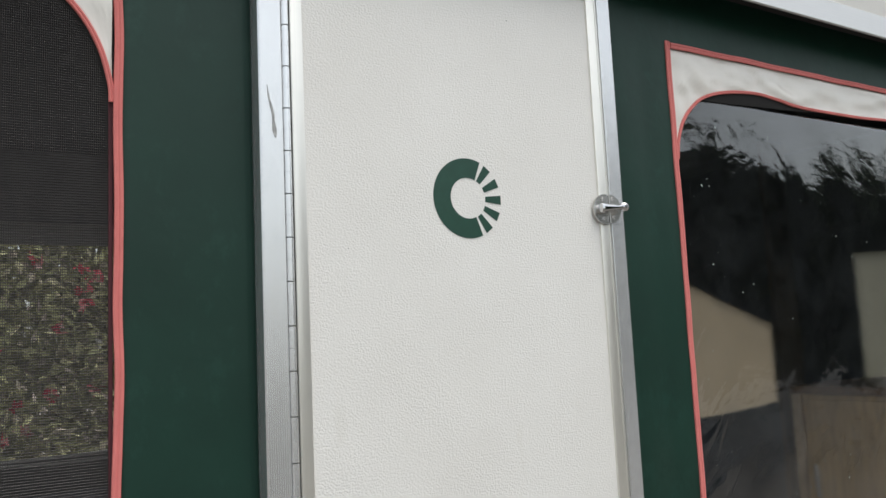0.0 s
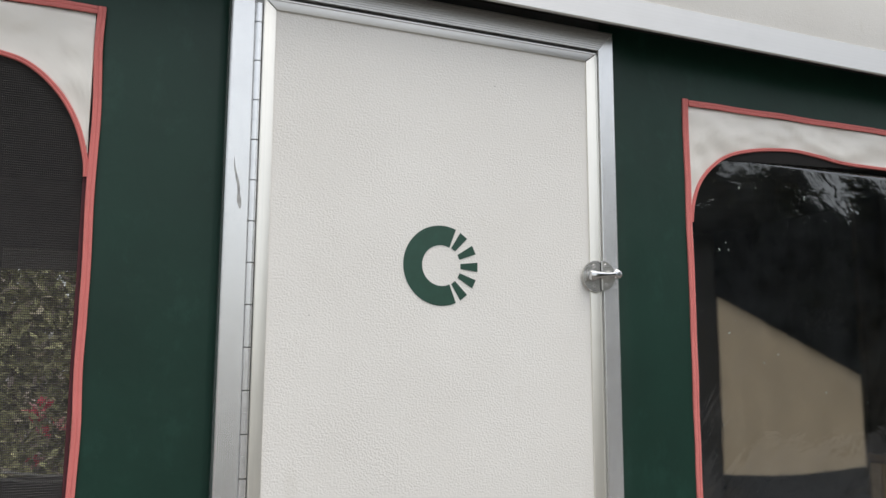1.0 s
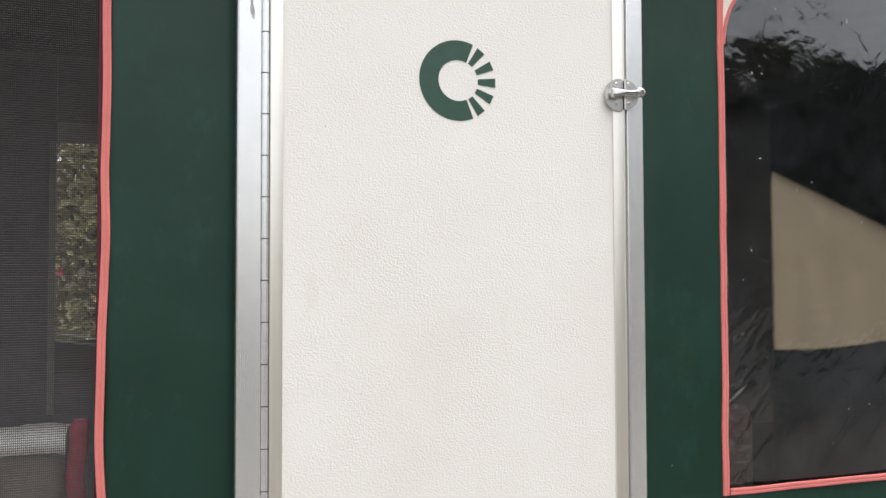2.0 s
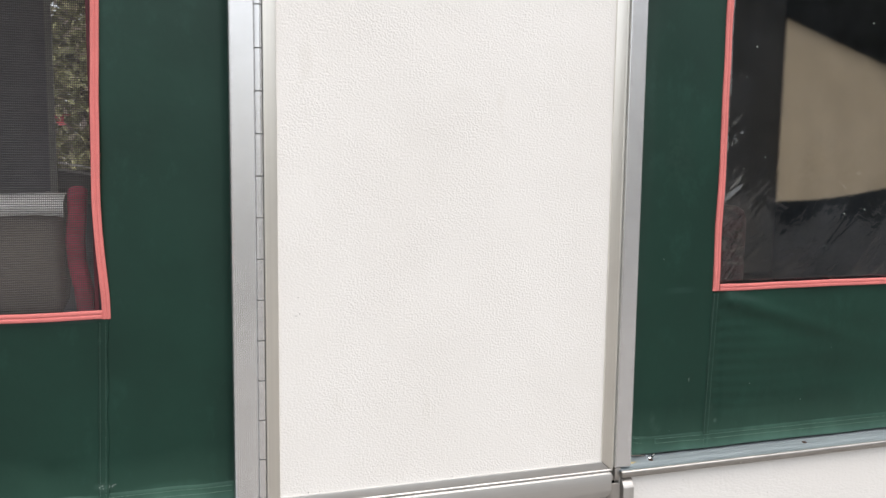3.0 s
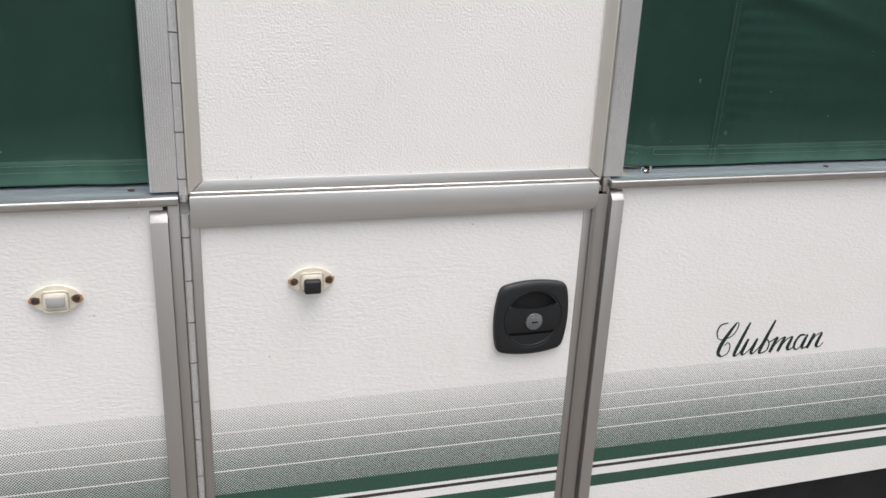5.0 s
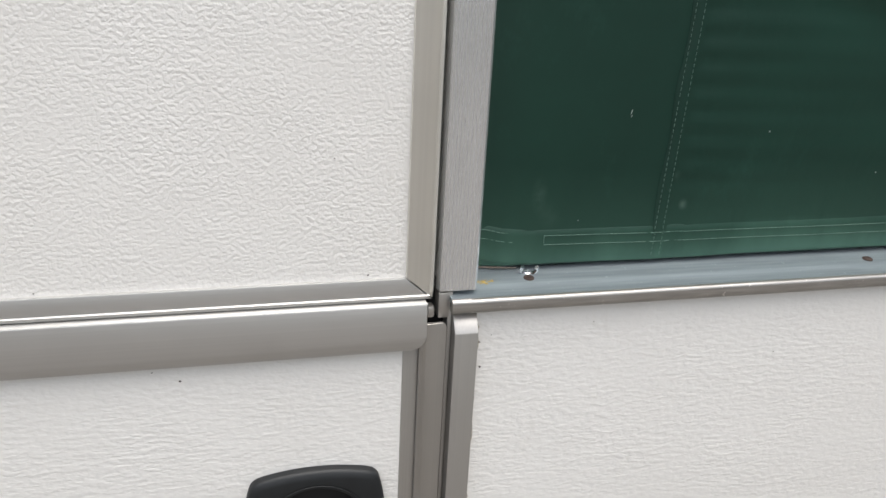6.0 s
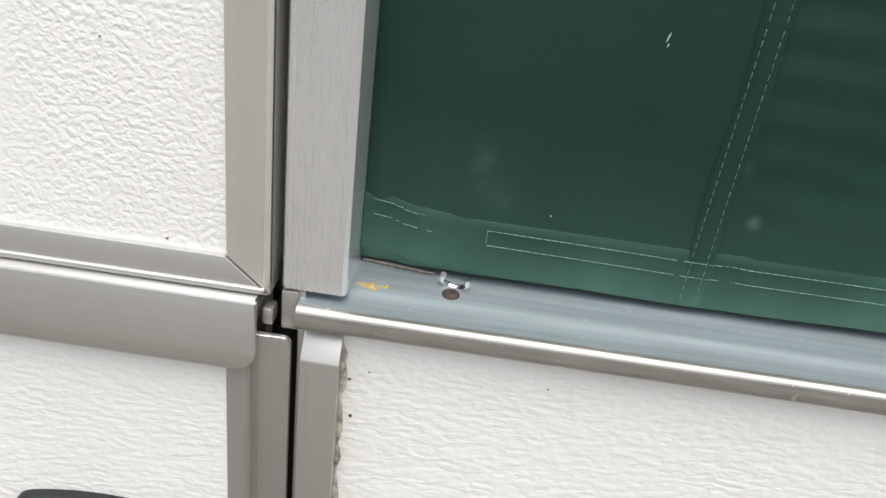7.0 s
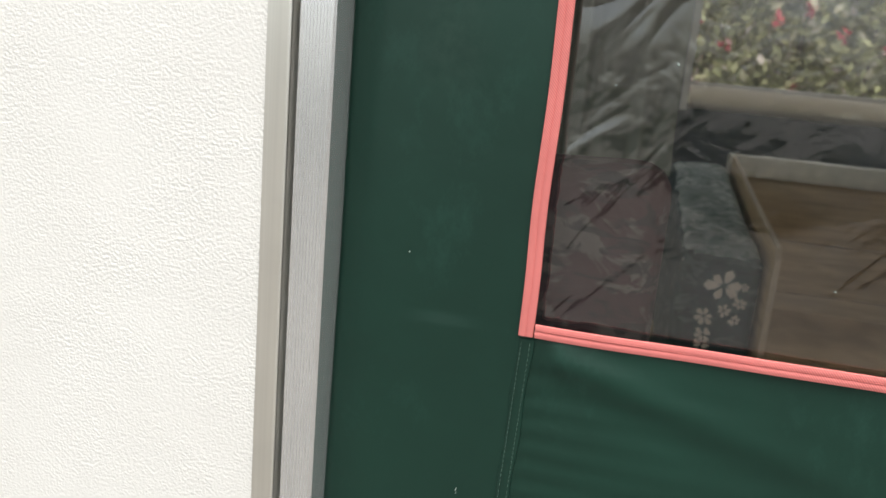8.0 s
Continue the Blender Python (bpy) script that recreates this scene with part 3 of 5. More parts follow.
# hinge
def piano_hinge(name, z0, z1, parent):
    leaf = part(name, box(-0.0052, 0.0066, 0.0045, 0.008, z0, z1), HINGE_DARK, parent, "long aluminium piano hinge")
    half = 0.0305
    bm = bmesh.new()
    n = 16
    rows = []
    for z in (0.0, half - 0.0010):
        rows.append([bm.verts.new((0.0056 * math.cos(2 * math.pi * i / n), 0.0046 * math.sin(2 * math.pi * i / n), z)) for i in range(n)])
    for a, b in zip(rows, rows[1:]):
        for i in range(n):
            bm.faces.new((a[i], a[(i + 1) % n], b[(i + 1) % n], b[i]))
    bm.faces.new(rows[0][::-1])
    bm.faces.new(rows[-1])
    first = part("knuckle", bm, ALU, leaf)
    z, k = z0, 0
    while z + half <= z1 + 0.001:
        ob = first if k == 0 else new("knuckle", first.data)
        ob.parent = leaf
        ob.location = (0.0006, 0.0, z + (0.0006 if k % 2 else 0.0))
        z += half
        k += 1


piano_hinge("hinge", 0.996 - 0.0305, 2.386, door_up)

# turn latch
def cut_disc(cx, cz, r, x_cut, side, y0, y1):
    """A round plate cut straight at x_cut; side says which part is kept."""
    a0 = math.acos(max(-1, min(1, (x_cut - cx) / r)))
    n = 26
    if side < 0:
        pts = [(cx + r * math.cos(a0 + (2 * math.pi - 2 * a0) * k / n), cz + r * math.sin(a0 + (2 * math.pi - 2 * a0) * k / n)) for k in range(n + 1)]
    else:
        pts = [(cx + r * math.cos(-a0 + 2 * a0 * k / n), cz + r * math.sin(-a0 + 2 * a0 * k / n)) for k in range(n + 1)]
    return prism(pts, "y", y0, y1, 0.0009)


latch = part("latch", cut_disc(0.5865, 1.977, 0.0273, 0.5932, -1, -0.0078, -0.0036), STEEL, door_up, "satin steel turn latch on a round split plate")
part("keeper_plate", cut_disc(0.5985, 1.9787, 0.0260, 0.5968, 1, -0.0064, -0.0022), STEEL, latch)
part("plate_gap", box(0.5934, 0.5966, -0.0050, -0.0036, 1.953, 2.002), RUBBER_SHADE, latch)
lv = smooth_line([(0.5675, -0.0165, 1.9775), (0.574, -0.0180, 1.9775), (0.590, -0.0190, 1.9785), (0.604, -0.0195, 1.9795), (0.6195, -0.0200, 1.981)], 20)
bm = bmesh.new()
rows = []
for k, p in enumerate(lv):
    q = k / 20
    h = 0.0086 - 0.0052 * min(1.0, q / 0.72) + 0.0014 * max(0.0, q - 0.72) / 0.28 + (-0.0016 if k == 0 else 0.0)
    d = 0.0050 - 0.0012 * q
    rows.append([bm.verts.new((p.x, p.y + d * math.copysign(abs(math.sin(a)) ** 0.55, math.sin(a)), p.z + h * math.copysign(abs(math.cos(a)) ** 0.7, math.cos(a)))) for a in (2 * math.pi * i / 18 for i in range(18))])
for a, b in zip(rows, rows[1:]):
    for i in range(18):
        bm.faces.new((a[i], a[(i + 1) % 18], b[(i + 1) % 18], b[i]))
bm.faces.new(rows[0])
bm.faces.new(rows[-1][::-1])
lever = part("lever", bm, CHROME, latch, "polished chrome lever", angle=40)
bm = bmesh.new()
bmesh.ops.create_uvsphere(bm, u_segments=20, v_segments=12, radius=0.0088, matrix=Matrix.Translation((0.6205, -0.0195, 1.981)) @ Matrix.Diagonal((1, 0.8, 1, 1)))
knob = part("knob", bm, CHROME, lever)
part("knob_dimple", disc(0.6195, 1.981, -0.0272, -0.0255, 0.0034, 16, 0.0003), GREY_PL, knob)
part("boss", disc(0.577, 1.9775, -0.0155, -0.0074, 0.0088, 18, 0.001), CHROME, latch)
for sx, sz, sy in ((0.5805, 1.9945, -0.0073), (0.5805, 1.9605, -0.0073), (0.6050, 1.9968, -0.0059), (0.6055, 1.9635, -0.0059)):
    sc = screw("screw", sx, sy, sz, 0.0033, STEEL, latch)
    part("slot", disc(sx, sz, sy - 0.0017, sy - 0.0012, 0.0011, 10, 0.0), RUBBER_SHADE, sc)

# ---- lower door leaf ----
door_lo = holder("door_2", "closed white lower stable door with a black paddle lock and green stripes", "door", kind="structure")
part("panel", box(0.016, 0.588, -0.002, 0.024, 0.40, 0.955), LOWER_SKIN, door_lo, "white grained lower door skin with printed stripes")
part("stile", box(0.0065, 0.0190, -0.006, 0.024, 0.40, 0.953, 0.0012), ALU_DULL, door_lo)
bm = box(0.5755, 0.5895, -0.0035, 0.024, 0.40, 0.950, 0.0012)
part("stile", bm, ALU_DULL, door_lo)
pts = [(0.5885, 0.40), (0.6105, 0.40)] + [(0.6065 + 0.004 * math.cos(radians(a)), 0.949 + 0.004 * math.sin(radians(a))) for a in range(0, 91, 15)] + [(0.5885, 0.953)]
bm = prism(pts, "y", -0.0075, -0.0045, 0.0008)
for k in range(4):
    box(0.5895 + k * 0.0012, 0.5901 + k * 0.0012, -0.0080, -0.007, 0.402, 0.950, 0.0, 1, bm)
part("cover_strip", bm, ALU_DULL, door_lo, "thin aluminium cover strip along the lock edge")
piano_hinge("hinge", 0.3985, 0.962, door_lo)


def paddle_lock(parent):
    cx, cz = 0.5025, 0.7595
    hw, hh, rc = 0.0612, 0.0612, 0.0490
    n = 128

    def over(x, z):
        a = abs(x) / (hw * (1 - 0.155 * (z / hh) ** 2))
        b = abs(z) / (hh * (1 - 0.155 * (x / hw) ** 2))
        return (a ** 17 + b ** 17) ** (1 / 17)

    def reach(a):
        lo, hi = 0.04, 0.09
        for _ in range(40):
            mid = (lo + hi) / 2
            lo, hi = (mid, hi) if over(mid * math.cos(a), mid * math.sin(a)) < 1 else (lo, mid)
        return lo

    bm = bmesh.new()
    rings = []
    # from the outer edge inwards: skirt, rounded shoulder, face, groove and bowl
    for k in range(n):
        a = 2 * math.pi * k / n
        ro = reach(a)
        ca, sa = math.cos(a), math.sin(a)
        prof = [(ro, 0.0), (ro, 0.0052), (ro - 0.0006, 0.0070), (ro - 0.0022, 0.0084), (ro - 0.0052, 0.0096)]
        mid = max(rc + 0.0006, ro - 0.0075)
        prof += [(mid, 0.0102), (rc, 0.0102), (rc - 0.0004, 0.0094), (rc - 0.0016, 0.0093), (rc - 0.0020, 0.0099), (rc - 0.0042, 0.0096), (rc - 0.0050, 0.0086), (rc - 0.0054, 0.003)]
        rings.append([bm.verts.new((cx + r * ca, -0.002 - h, cz + r * sa)) for r, h in prof])
    for k in range(n):
        a, b = rings[k], rings[(k + 1) % n]
        for q in range(len(a) - 1):
            bm.faces.new((a[q], b[q], b[q + 1], a[q + 1]))
    lock = part("paddle_lock", bm, BLACK, parent, "black plastic recessed paddle lock", angle=40)
    # finger bowl: blacker than the lock for its shade, deeper towards the upper edge and sloping out again below
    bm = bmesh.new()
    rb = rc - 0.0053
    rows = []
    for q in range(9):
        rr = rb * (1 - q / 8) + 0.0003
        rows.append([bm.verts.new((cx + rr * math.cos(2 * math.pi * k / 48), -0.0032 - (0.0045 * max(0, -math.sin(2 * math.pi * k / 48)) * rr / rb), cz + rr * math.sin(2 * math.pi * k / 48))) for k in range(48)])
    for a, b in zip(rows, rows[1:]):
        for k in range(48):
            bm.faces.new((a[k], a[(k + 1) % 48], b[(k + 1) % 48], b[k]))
    part("finger_bowl", bm, RECESS_SHADE, lock, "finger recess with its shade in the colour")
    # the paddle bridges the bowl: sagging upper edge, straight lower edge
    pts = []
    for k in range(17):
        u = -0.0405 + 0.081 * k / 16
        pts.append((cx + u, cz + 0.0235 - 0.0085 * (1 - (u / 0.0405) ** 2)))
    for a in (24, 14, 4, -6, -16, -26):
        pts.append((cx + 0.0468 * math.cos(radians(a)), cz + 0.0468 * math.sin(radians(a))))
    pts += [(cx + 0.036, cz - 0.0220), (cx - 0.036, cz - 0.0220)]
    for a in (206, 196, 186, 176, 166, 156):
        pts.append((cx + 0.0468 * math.cos(radians(a)), cz + 0.0468 * math.sin(radians(a))))
    part("paddle", prism(pts, "y", -0.0126, -0.0075, 0.0009), BLACK, lock)
    # lip below the paddle that closes the lower part of the bowl
    pts = [(cx - 0.0385, cz - 0.0268), (cx + 0.0385, cz - 0.0268)] + [(cx + 0.0462 * math.cos(radians(-35.5 - 109 * k / 14)), cz + 0.0462 * math.sin(radians(-35.5 - 109 * k / 14))) for k in range(15)]
    part("lower_lip", prism(pts[:2] + pts[2:], "y", -0.0108, -0.0045, 0.0008), BLACK, lock)
    ring = part("lock_ring", disc(cx + 0.002, cz - 0.004, -0.0155, -0.0122, 0.0135, 28, 0.0012), GREY_PL, lock, "grey key cylinder")
    part("lock_core", disc(cx + 0.002, cz - 0.004, -0.0165, -0.0154, 0.0088, 24, 0.0006), GREY_PL, ring)
    part("keyhole", box(cx - 0.003, cx + 0.007, -0.0170, -0.0160, cz - 0.0053, cz - 0.0030), RUBBER_SHADE, ring)


paddle_lock(door_lo)


def door_clip(parent, cx, cz, with_block):
    """A lens-shaped plastic catch on two rusty screws."""
    pts = []
    for k in range(40):
        a = 2 * math.pi * k / 40
        x = 0.0305 * math.cos(a)
        pts.append((cx + x, cz + math.copysign(0.0155 * abs(math.sin(a)) ** 1.5 + 0.0020, math.sin(a)) + (0.002 if math.sin(a) > 0 else 0.0)))
    base = part("catch_plate", prism(pts, "y", -0.007, -0.0015, 0.002), PLASTIC, parent, "yellowed white plastic catch with rust-stained ends")
    part("catch_body", box(cx - 0.0160, cx + 0.0160, -0.0125, -0.006, cz - 0.0150, cz + 0.0130, 0.0055, 3), PLASTIC, base)
    if with_block:
        part("rubber_block", box(cx - 0.0115, cx + 0.0115, -0.0230, -0.010, cz - 0.0140, cz + 0.0055, 0.0030, 3), BLACK, base, "black rubber block")
    else:
        part("socket", box(cx - 0.0115, cx + 0.0115, -0.0145, -0.010, cz - 0.0085, cz + 0.0065, 0.002, 2), SOCKET, base, "grey worn socket")
    for s in (-1, 1):
        screw("screw", cx + s * 0.0242, -0.0070, cz + 0.0008, 0.0050, RUST, base, label="rusty screw")
        rng = random.Random(int(1000 * cx) + s)
        pts = [(cx + s * 0.0250 + (0.0058 + 0.0022 * rng.random()) * math.cos(k * 0.4488), cz + 0.0006 + (0.0052 + 0.0016 * rng.random()) * math.sin(k * 0.4488)) for k in range(14)]
        part("rust_stain", prism(pts, "y", -0.0074, -0.0021, 0.0), RUST_STAIN, base, "brown rust stain round the screw")


door_clip(door_lo, 0.164, 0.845, True)


def specks(parent, spots, y, seed):
    bm = bmesh.new()
    rng = random.Random(seed)
    for x, z, r in spots:
        r *= 0.75
        pts = [(x + r * (0.5 + rng.random()) * math.cos(k * 1.047), z + r * (0.4 + 0.8 * rng.random()) * math.sin(k * 1.047)) for k in range(6)]
        prism(pts, "y", y - 0.0005, y + 0.0003, 0.0, bm)
    tagged(part("speck", bm, GRIME_DARK, parent, "small dark dirt specks", smooth=False), kind="stuff")


specks(door_up, [(0.089, 1.898, 0.0013), (0.397, 2.292, 0.0011), (0.052, 1.274, 0.0016), (0.057, 1.277, 0.0011), (0.055, 1.302, 0.0009), (0.069, 0.9955, 0.0012),
                 (0.21, 0.9975, 0.0010), (0.144, 1.495, 0.0008), (0.520, 1.092, 0.0006), (0.546, 0.9965, 0.0009), (0.304, 0.9955, 0.0010), (0.087, 0.9950, 0.0013)], 0.0, 1)
specks(door_lo, [(0.112, 0.9295, 0.0013), (0.14, 0.9295, 0.0012), (0.218, 0.930, 0.0017), (0.399, 0.9145, 0.0012), (0.104, 0.732, 0.0011), (0.379, 0.924, 0.0007), (0.125, 0.745, 0.0007)], -0.002, 2)
# ---- lower body sides ----
wall_lower = holder("wall_lower", "white grained lower body side with printed green stripes and aluminium edging", "wall", kind="structure")
part("panel", box(0.630, BODY_X1, -0.002, 0.024, 0.36, 0.9695), LOWER_SKIN, wall_lower)
part("panel", box(BODY_X0, -0.026, -0.002, 0.024, 0.36, 0.9695), LOWER_SKIN, wall_lower)


def edge_cap(x0, x1, top):
    pts = [(-0.0125, 0.36), (-0.0125, top - 0.0150), (-0.0119, top - 0.0135), (-0.0035, top - 0.0008), (-0.0020, top), (0.006, top), (0.006, 0.36)]
    part("edge_cap", prism(pts, "x", x0, x1, 0.0008), ALU_DULL, wall_lower, "square aluminium edge cap")


edge_cap(0.6165, 0.6365, 0.9585)
edge_cap(-0.0425, -0.0205, 0.9555)
part("strip", box(-0.0200, -0.0058, -0.004, 0.02, 0.36, 0.968, 0.0008), ALU_DULL, wall_lower)
part("strip", box(0.6125, 0.6160, -0.001, 0.02, 0.36, 0.978, 0.0004), ALU_DULL, wall_lower)
# black filler gives the lower door gap its shade
part("seal", box(0.5995, 0.6120, 0.012, 0.03, 0.36, 0.985), RUBBER_SHADE, wall_lower, "black strip for the shade in the gap behind the door edge")
# ragged sealant beside the cap
rng = random.Random(4)
pts = [(0.6366, 0.38)]
z = 0.38
while z < 0.95:
    pts.append((0.6370 + rng.random() ** 2 * 0.0030, z))
    z += 0.004 + rng.random() * 0.006
pts.append((0.6366, 0.952))
part("sealant", prism(pts, "y", -0.0045, -0.001), SEALANT, wall_lower, "cracked dirty sealant bead")
door_clip(wall_lower, -0.163, 0.843, False)
specks(wall_lower, [(0.743, 0.942, 0.0008), (0.651, 0.936, 0.0006), (0.643, 0.906, 0.0012), (0.641, 0.93, 0.001), (-0.12, 0.815, 0.0009)], -0.002, 3)


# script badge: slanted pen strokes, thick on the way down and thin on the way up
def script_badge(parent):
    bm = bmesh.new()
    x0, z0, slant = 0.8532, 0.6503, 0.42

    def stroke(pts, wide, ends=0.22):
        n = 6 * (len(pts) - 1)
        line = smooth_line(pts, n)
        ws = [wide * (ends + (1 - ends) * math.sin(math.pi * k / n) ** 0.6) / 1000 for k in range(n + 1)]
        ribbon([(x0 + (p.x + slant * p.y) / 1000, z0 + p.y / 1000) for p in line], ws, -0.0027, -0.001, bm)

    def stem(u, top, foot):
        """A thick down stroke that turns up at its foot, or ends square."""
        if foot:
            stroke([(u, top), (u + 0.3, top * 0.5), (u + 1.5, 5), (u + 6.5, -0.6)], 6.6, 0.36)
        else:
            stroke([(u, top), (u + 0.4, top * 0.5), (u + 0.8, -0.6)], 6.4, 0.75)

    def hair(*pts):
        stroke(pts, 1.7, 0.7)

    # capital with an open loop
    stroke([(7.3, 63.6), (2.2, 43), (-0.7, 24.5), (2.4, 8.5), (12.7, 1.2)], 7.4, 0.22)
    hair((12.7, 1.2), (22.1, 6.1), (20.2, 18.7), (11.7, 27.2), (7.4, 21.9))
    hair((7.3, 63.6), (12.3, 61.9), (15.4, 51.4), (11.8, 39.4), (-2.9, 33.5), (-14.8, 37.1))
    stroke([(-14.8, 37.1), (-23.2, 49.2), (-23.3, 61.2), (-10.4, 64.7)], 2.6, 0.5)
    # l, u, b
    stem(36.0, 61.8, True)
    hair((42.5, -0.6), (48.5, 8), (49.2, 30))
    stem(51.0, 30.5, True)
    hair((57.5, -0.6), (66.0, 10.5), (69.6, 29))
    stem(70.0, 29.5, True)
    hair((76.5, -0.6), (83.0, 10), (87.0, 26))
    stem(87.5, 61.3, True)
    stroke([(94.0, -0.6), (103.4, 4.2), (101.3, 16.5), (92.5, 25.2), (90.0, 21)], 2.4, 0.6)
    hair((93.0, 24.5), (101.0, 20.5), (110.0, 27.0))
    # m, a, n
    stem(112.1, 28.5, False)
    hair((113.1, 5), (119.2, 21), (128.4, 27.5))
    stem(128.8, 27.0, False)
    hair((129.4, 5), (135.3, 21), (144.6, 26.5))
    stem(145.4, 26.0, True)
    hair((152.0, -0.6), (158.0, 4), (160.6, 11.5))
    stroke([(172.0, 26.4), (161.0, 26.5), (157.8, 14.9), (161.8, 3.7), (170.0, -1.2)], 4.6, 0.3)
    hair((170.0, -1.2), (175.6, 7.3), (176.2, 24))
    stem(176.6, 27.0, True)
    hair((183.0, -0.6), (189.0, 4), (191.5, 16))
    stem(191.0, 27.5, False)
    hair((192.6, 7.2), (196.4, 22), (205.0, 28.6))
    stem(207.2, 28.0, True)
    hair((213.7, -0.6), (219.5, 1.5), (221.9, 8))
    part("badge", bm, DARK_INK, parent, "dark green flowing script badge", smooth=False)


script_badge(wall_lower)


# ---- galvanised rail under the canvas ----
def body_rail(name, x0, x1):
    # flat flange and a shallow gutter
    prof = [(0.060, 0.9830), (0.034, 0.9812), (0.0270, 0.9796), (0.0225, 0.9785), (0.0185, 0.9779), (0.0120, 0.9774), (0.0091, 0.9766), (0.0066, 0.9757), (0.0030, 0.9748), (-0.0030, 0.9743), (-0.0068, 0.9741), (-0.0068, 0.970), (0.060, 0.973)]
    flange = part(name, prism(prof, "x", x0, x1), GALV, rail_set, angle=30)
    # the roll over to the outer face
    prof = [(-0.0069, 0.9741)]
    prof += [(-0.0084 - 0.0035 * math.sin(radians(a)), 0.9706 + 0.0035 * math.cos(radians(a))) for a in range(6, 91, 12)]
    prof += [(-0.0120, 0.9665), (-0.0119, 0.9640), (-0.0111, 0.9626), (-0.0070, 0.9621), (-0.0025, 0.9626), (-0.0069, 0.9690)]
    part("nose", prism(prof, "x", x0, x1), GALV_NOSE_LIT, flange, "rolled steel nose in a lighter metal that helps its crest highlight", angle=60)
    return flange


rail_set = holder("trim_rail", "galvanised steel rail with a rolled nose along the body top", "rail", kind="structure")
body_rail("rail", 0.6135, BODY_X1)
body_rail("rail", BODY_X0, -0.0065)
part("end_tab", box(0.6040, 0.6130, -0.002, 0.03, 0.955, 0.9775, 0.001), ALU_DULL, rail_set)
for sx in (0.687, 1.025, 1.37, 1.73, -0.063, -0.335, -0.66):
    screw("screw", sx, 0.0170, 0.9772, 0.0048, RUST, rail_set, True, "rusty brown screw head")
bm = bmesh.new()
rng = random.Random(9)
for k in range(130):
    r = 0.0005 + rng.random() * 0.0013
    a, d = rng.random() * 6.28, rng.random() ** 0.8 * 0.0085
    bmesh.ops.create_icosphere(bm, subdivisions=1, radius=r, matrix=Matrix.Translation((0.647 + d * math.cos(a), 0.0175 + 0.7 * d * math.sin(a), 0.9774)) @ Matrix.Diagonal((1, 1, 0.3, 1)))
part("lichen", bm, LICHEN, rail_set, "spot of yellow lichen")


# ---- canvas walls ----
def canvas_sheet(name, xs, zs, hole, fold, parent, material, thick=0.0016):
    """A cloth sheet over the grid xs, zs with a rectangular hole, bent by fold(x, z)."""
    bm = bmesh.new()
    vs = {}

    def vert(i, k):
        if (i, k) not in vs:
            vs[i, k] = bm.verts.new((xs[i], CANVAS_Y + fold(xs[i], zs[k]), zs[k]))
        return vs[i, k]

    for i in range(len(xs) - 1):
        for k in range(len(zs) - 1):
            cx, cz = (xs[i] + xs[i + 1]) / 2, (zs[k] + zs[k + 1]) / 2
            if hole and hole[0] < cx < hole[1] and hole[2] < cz < hole[3]:
                continue
            bm.faces.new((vert(i, k), vert(i + 1, k), vert(i + 1, k + 1), vert(i, k + 1)))
    ob = part(name, bm, material, parent, angle=180)
    sol = ob.modifiers.new("thickness", "SOLIDIFY")
    sol.thickness, sol.offset = thick, 0.0
    return ob


def spaced(stops, step):
    out = []
    for a, b in zip(stops, stops[1:]):
        n = max(1, round((b - a) / step))
        out += [a + (b - a) * k / n for k in range(n)]
    return out + [stops[-1]]


def bell(d, w):
    return math.exp(-(d / w) ** 2)


WIN_R = (0.818, 1.92, 1.285, 2.324)
WIN_L = (-1.10, -0.220, 1.283, 2.328)


def fold_right(x, z):
    y = 0.0016 * noise.noise((x * 5, z * 1.6, 3.1)) + 0.0008 * noise.noise((x * 14, z * 9, 7.7))
    if z < 1.285:
        if x > 0.815:
            near = math.exp(-(x - 0.815) / 0.13)
            y += 0.0006 * near * min(1, max(0, (z - 1.022) / 0.04)) * math.sin(2 * math.pi * z / 0.021 + 2.2 * noise.noise((x * 6, z * 4, 0.0))) * (0.4 + 0.6 * min(1, (1.27 - z) / 0.05))
            y += 0.0006 * min(1, max(0, (z - 1.022) / 0.05)) * math.sin(2 * math.pi * (z + 0.1 * x) / 0.085 + 1.5 * noise.noise((x * 5, z * 6, 3.0))) * (1 - near)
        line = 1.268 - 0.30 * (x - 0.83)
        y -= 0.0060 * bell(z - line, 0.015) * min(1, max(0, (x - 0.822) / 0.03)) * math.exp(-max(0, x - 0.85) / 0.16)
        y += 0.0015 * bell(z - line + 0.026, 0.018) * min(1, max(0, (x - 0.822) / 0.03)) * math.exp(-max(0, x - 0.85) / 0.16)
    else:
        y += 0.0030 * bell(x - 0.742, 0.030) * (0.5 + 0.5 * noise.noise((0, z * 3, 2)))
    edge = 0.8135 + 0.034 * (z - 0.986)
    if z < 1.285:
        y += 0.0016 * bell(x - edge - 0.010, 0.006)
    if z < 1.06:
        y += 0.0010 * bell(x - 0.660, 0.03) * min(1.0, (1.06 - z) / 0.035) * math.sin(2 * math.pi * x / 0.019 + 3 * noise.noise((x * 30, 0.0, 1.0)))
    y += (0.003 + 0.008 * min(1, max(0, (z - 1.02) / 0.3))) * bell(x - 0.636, 0.022)
    return y


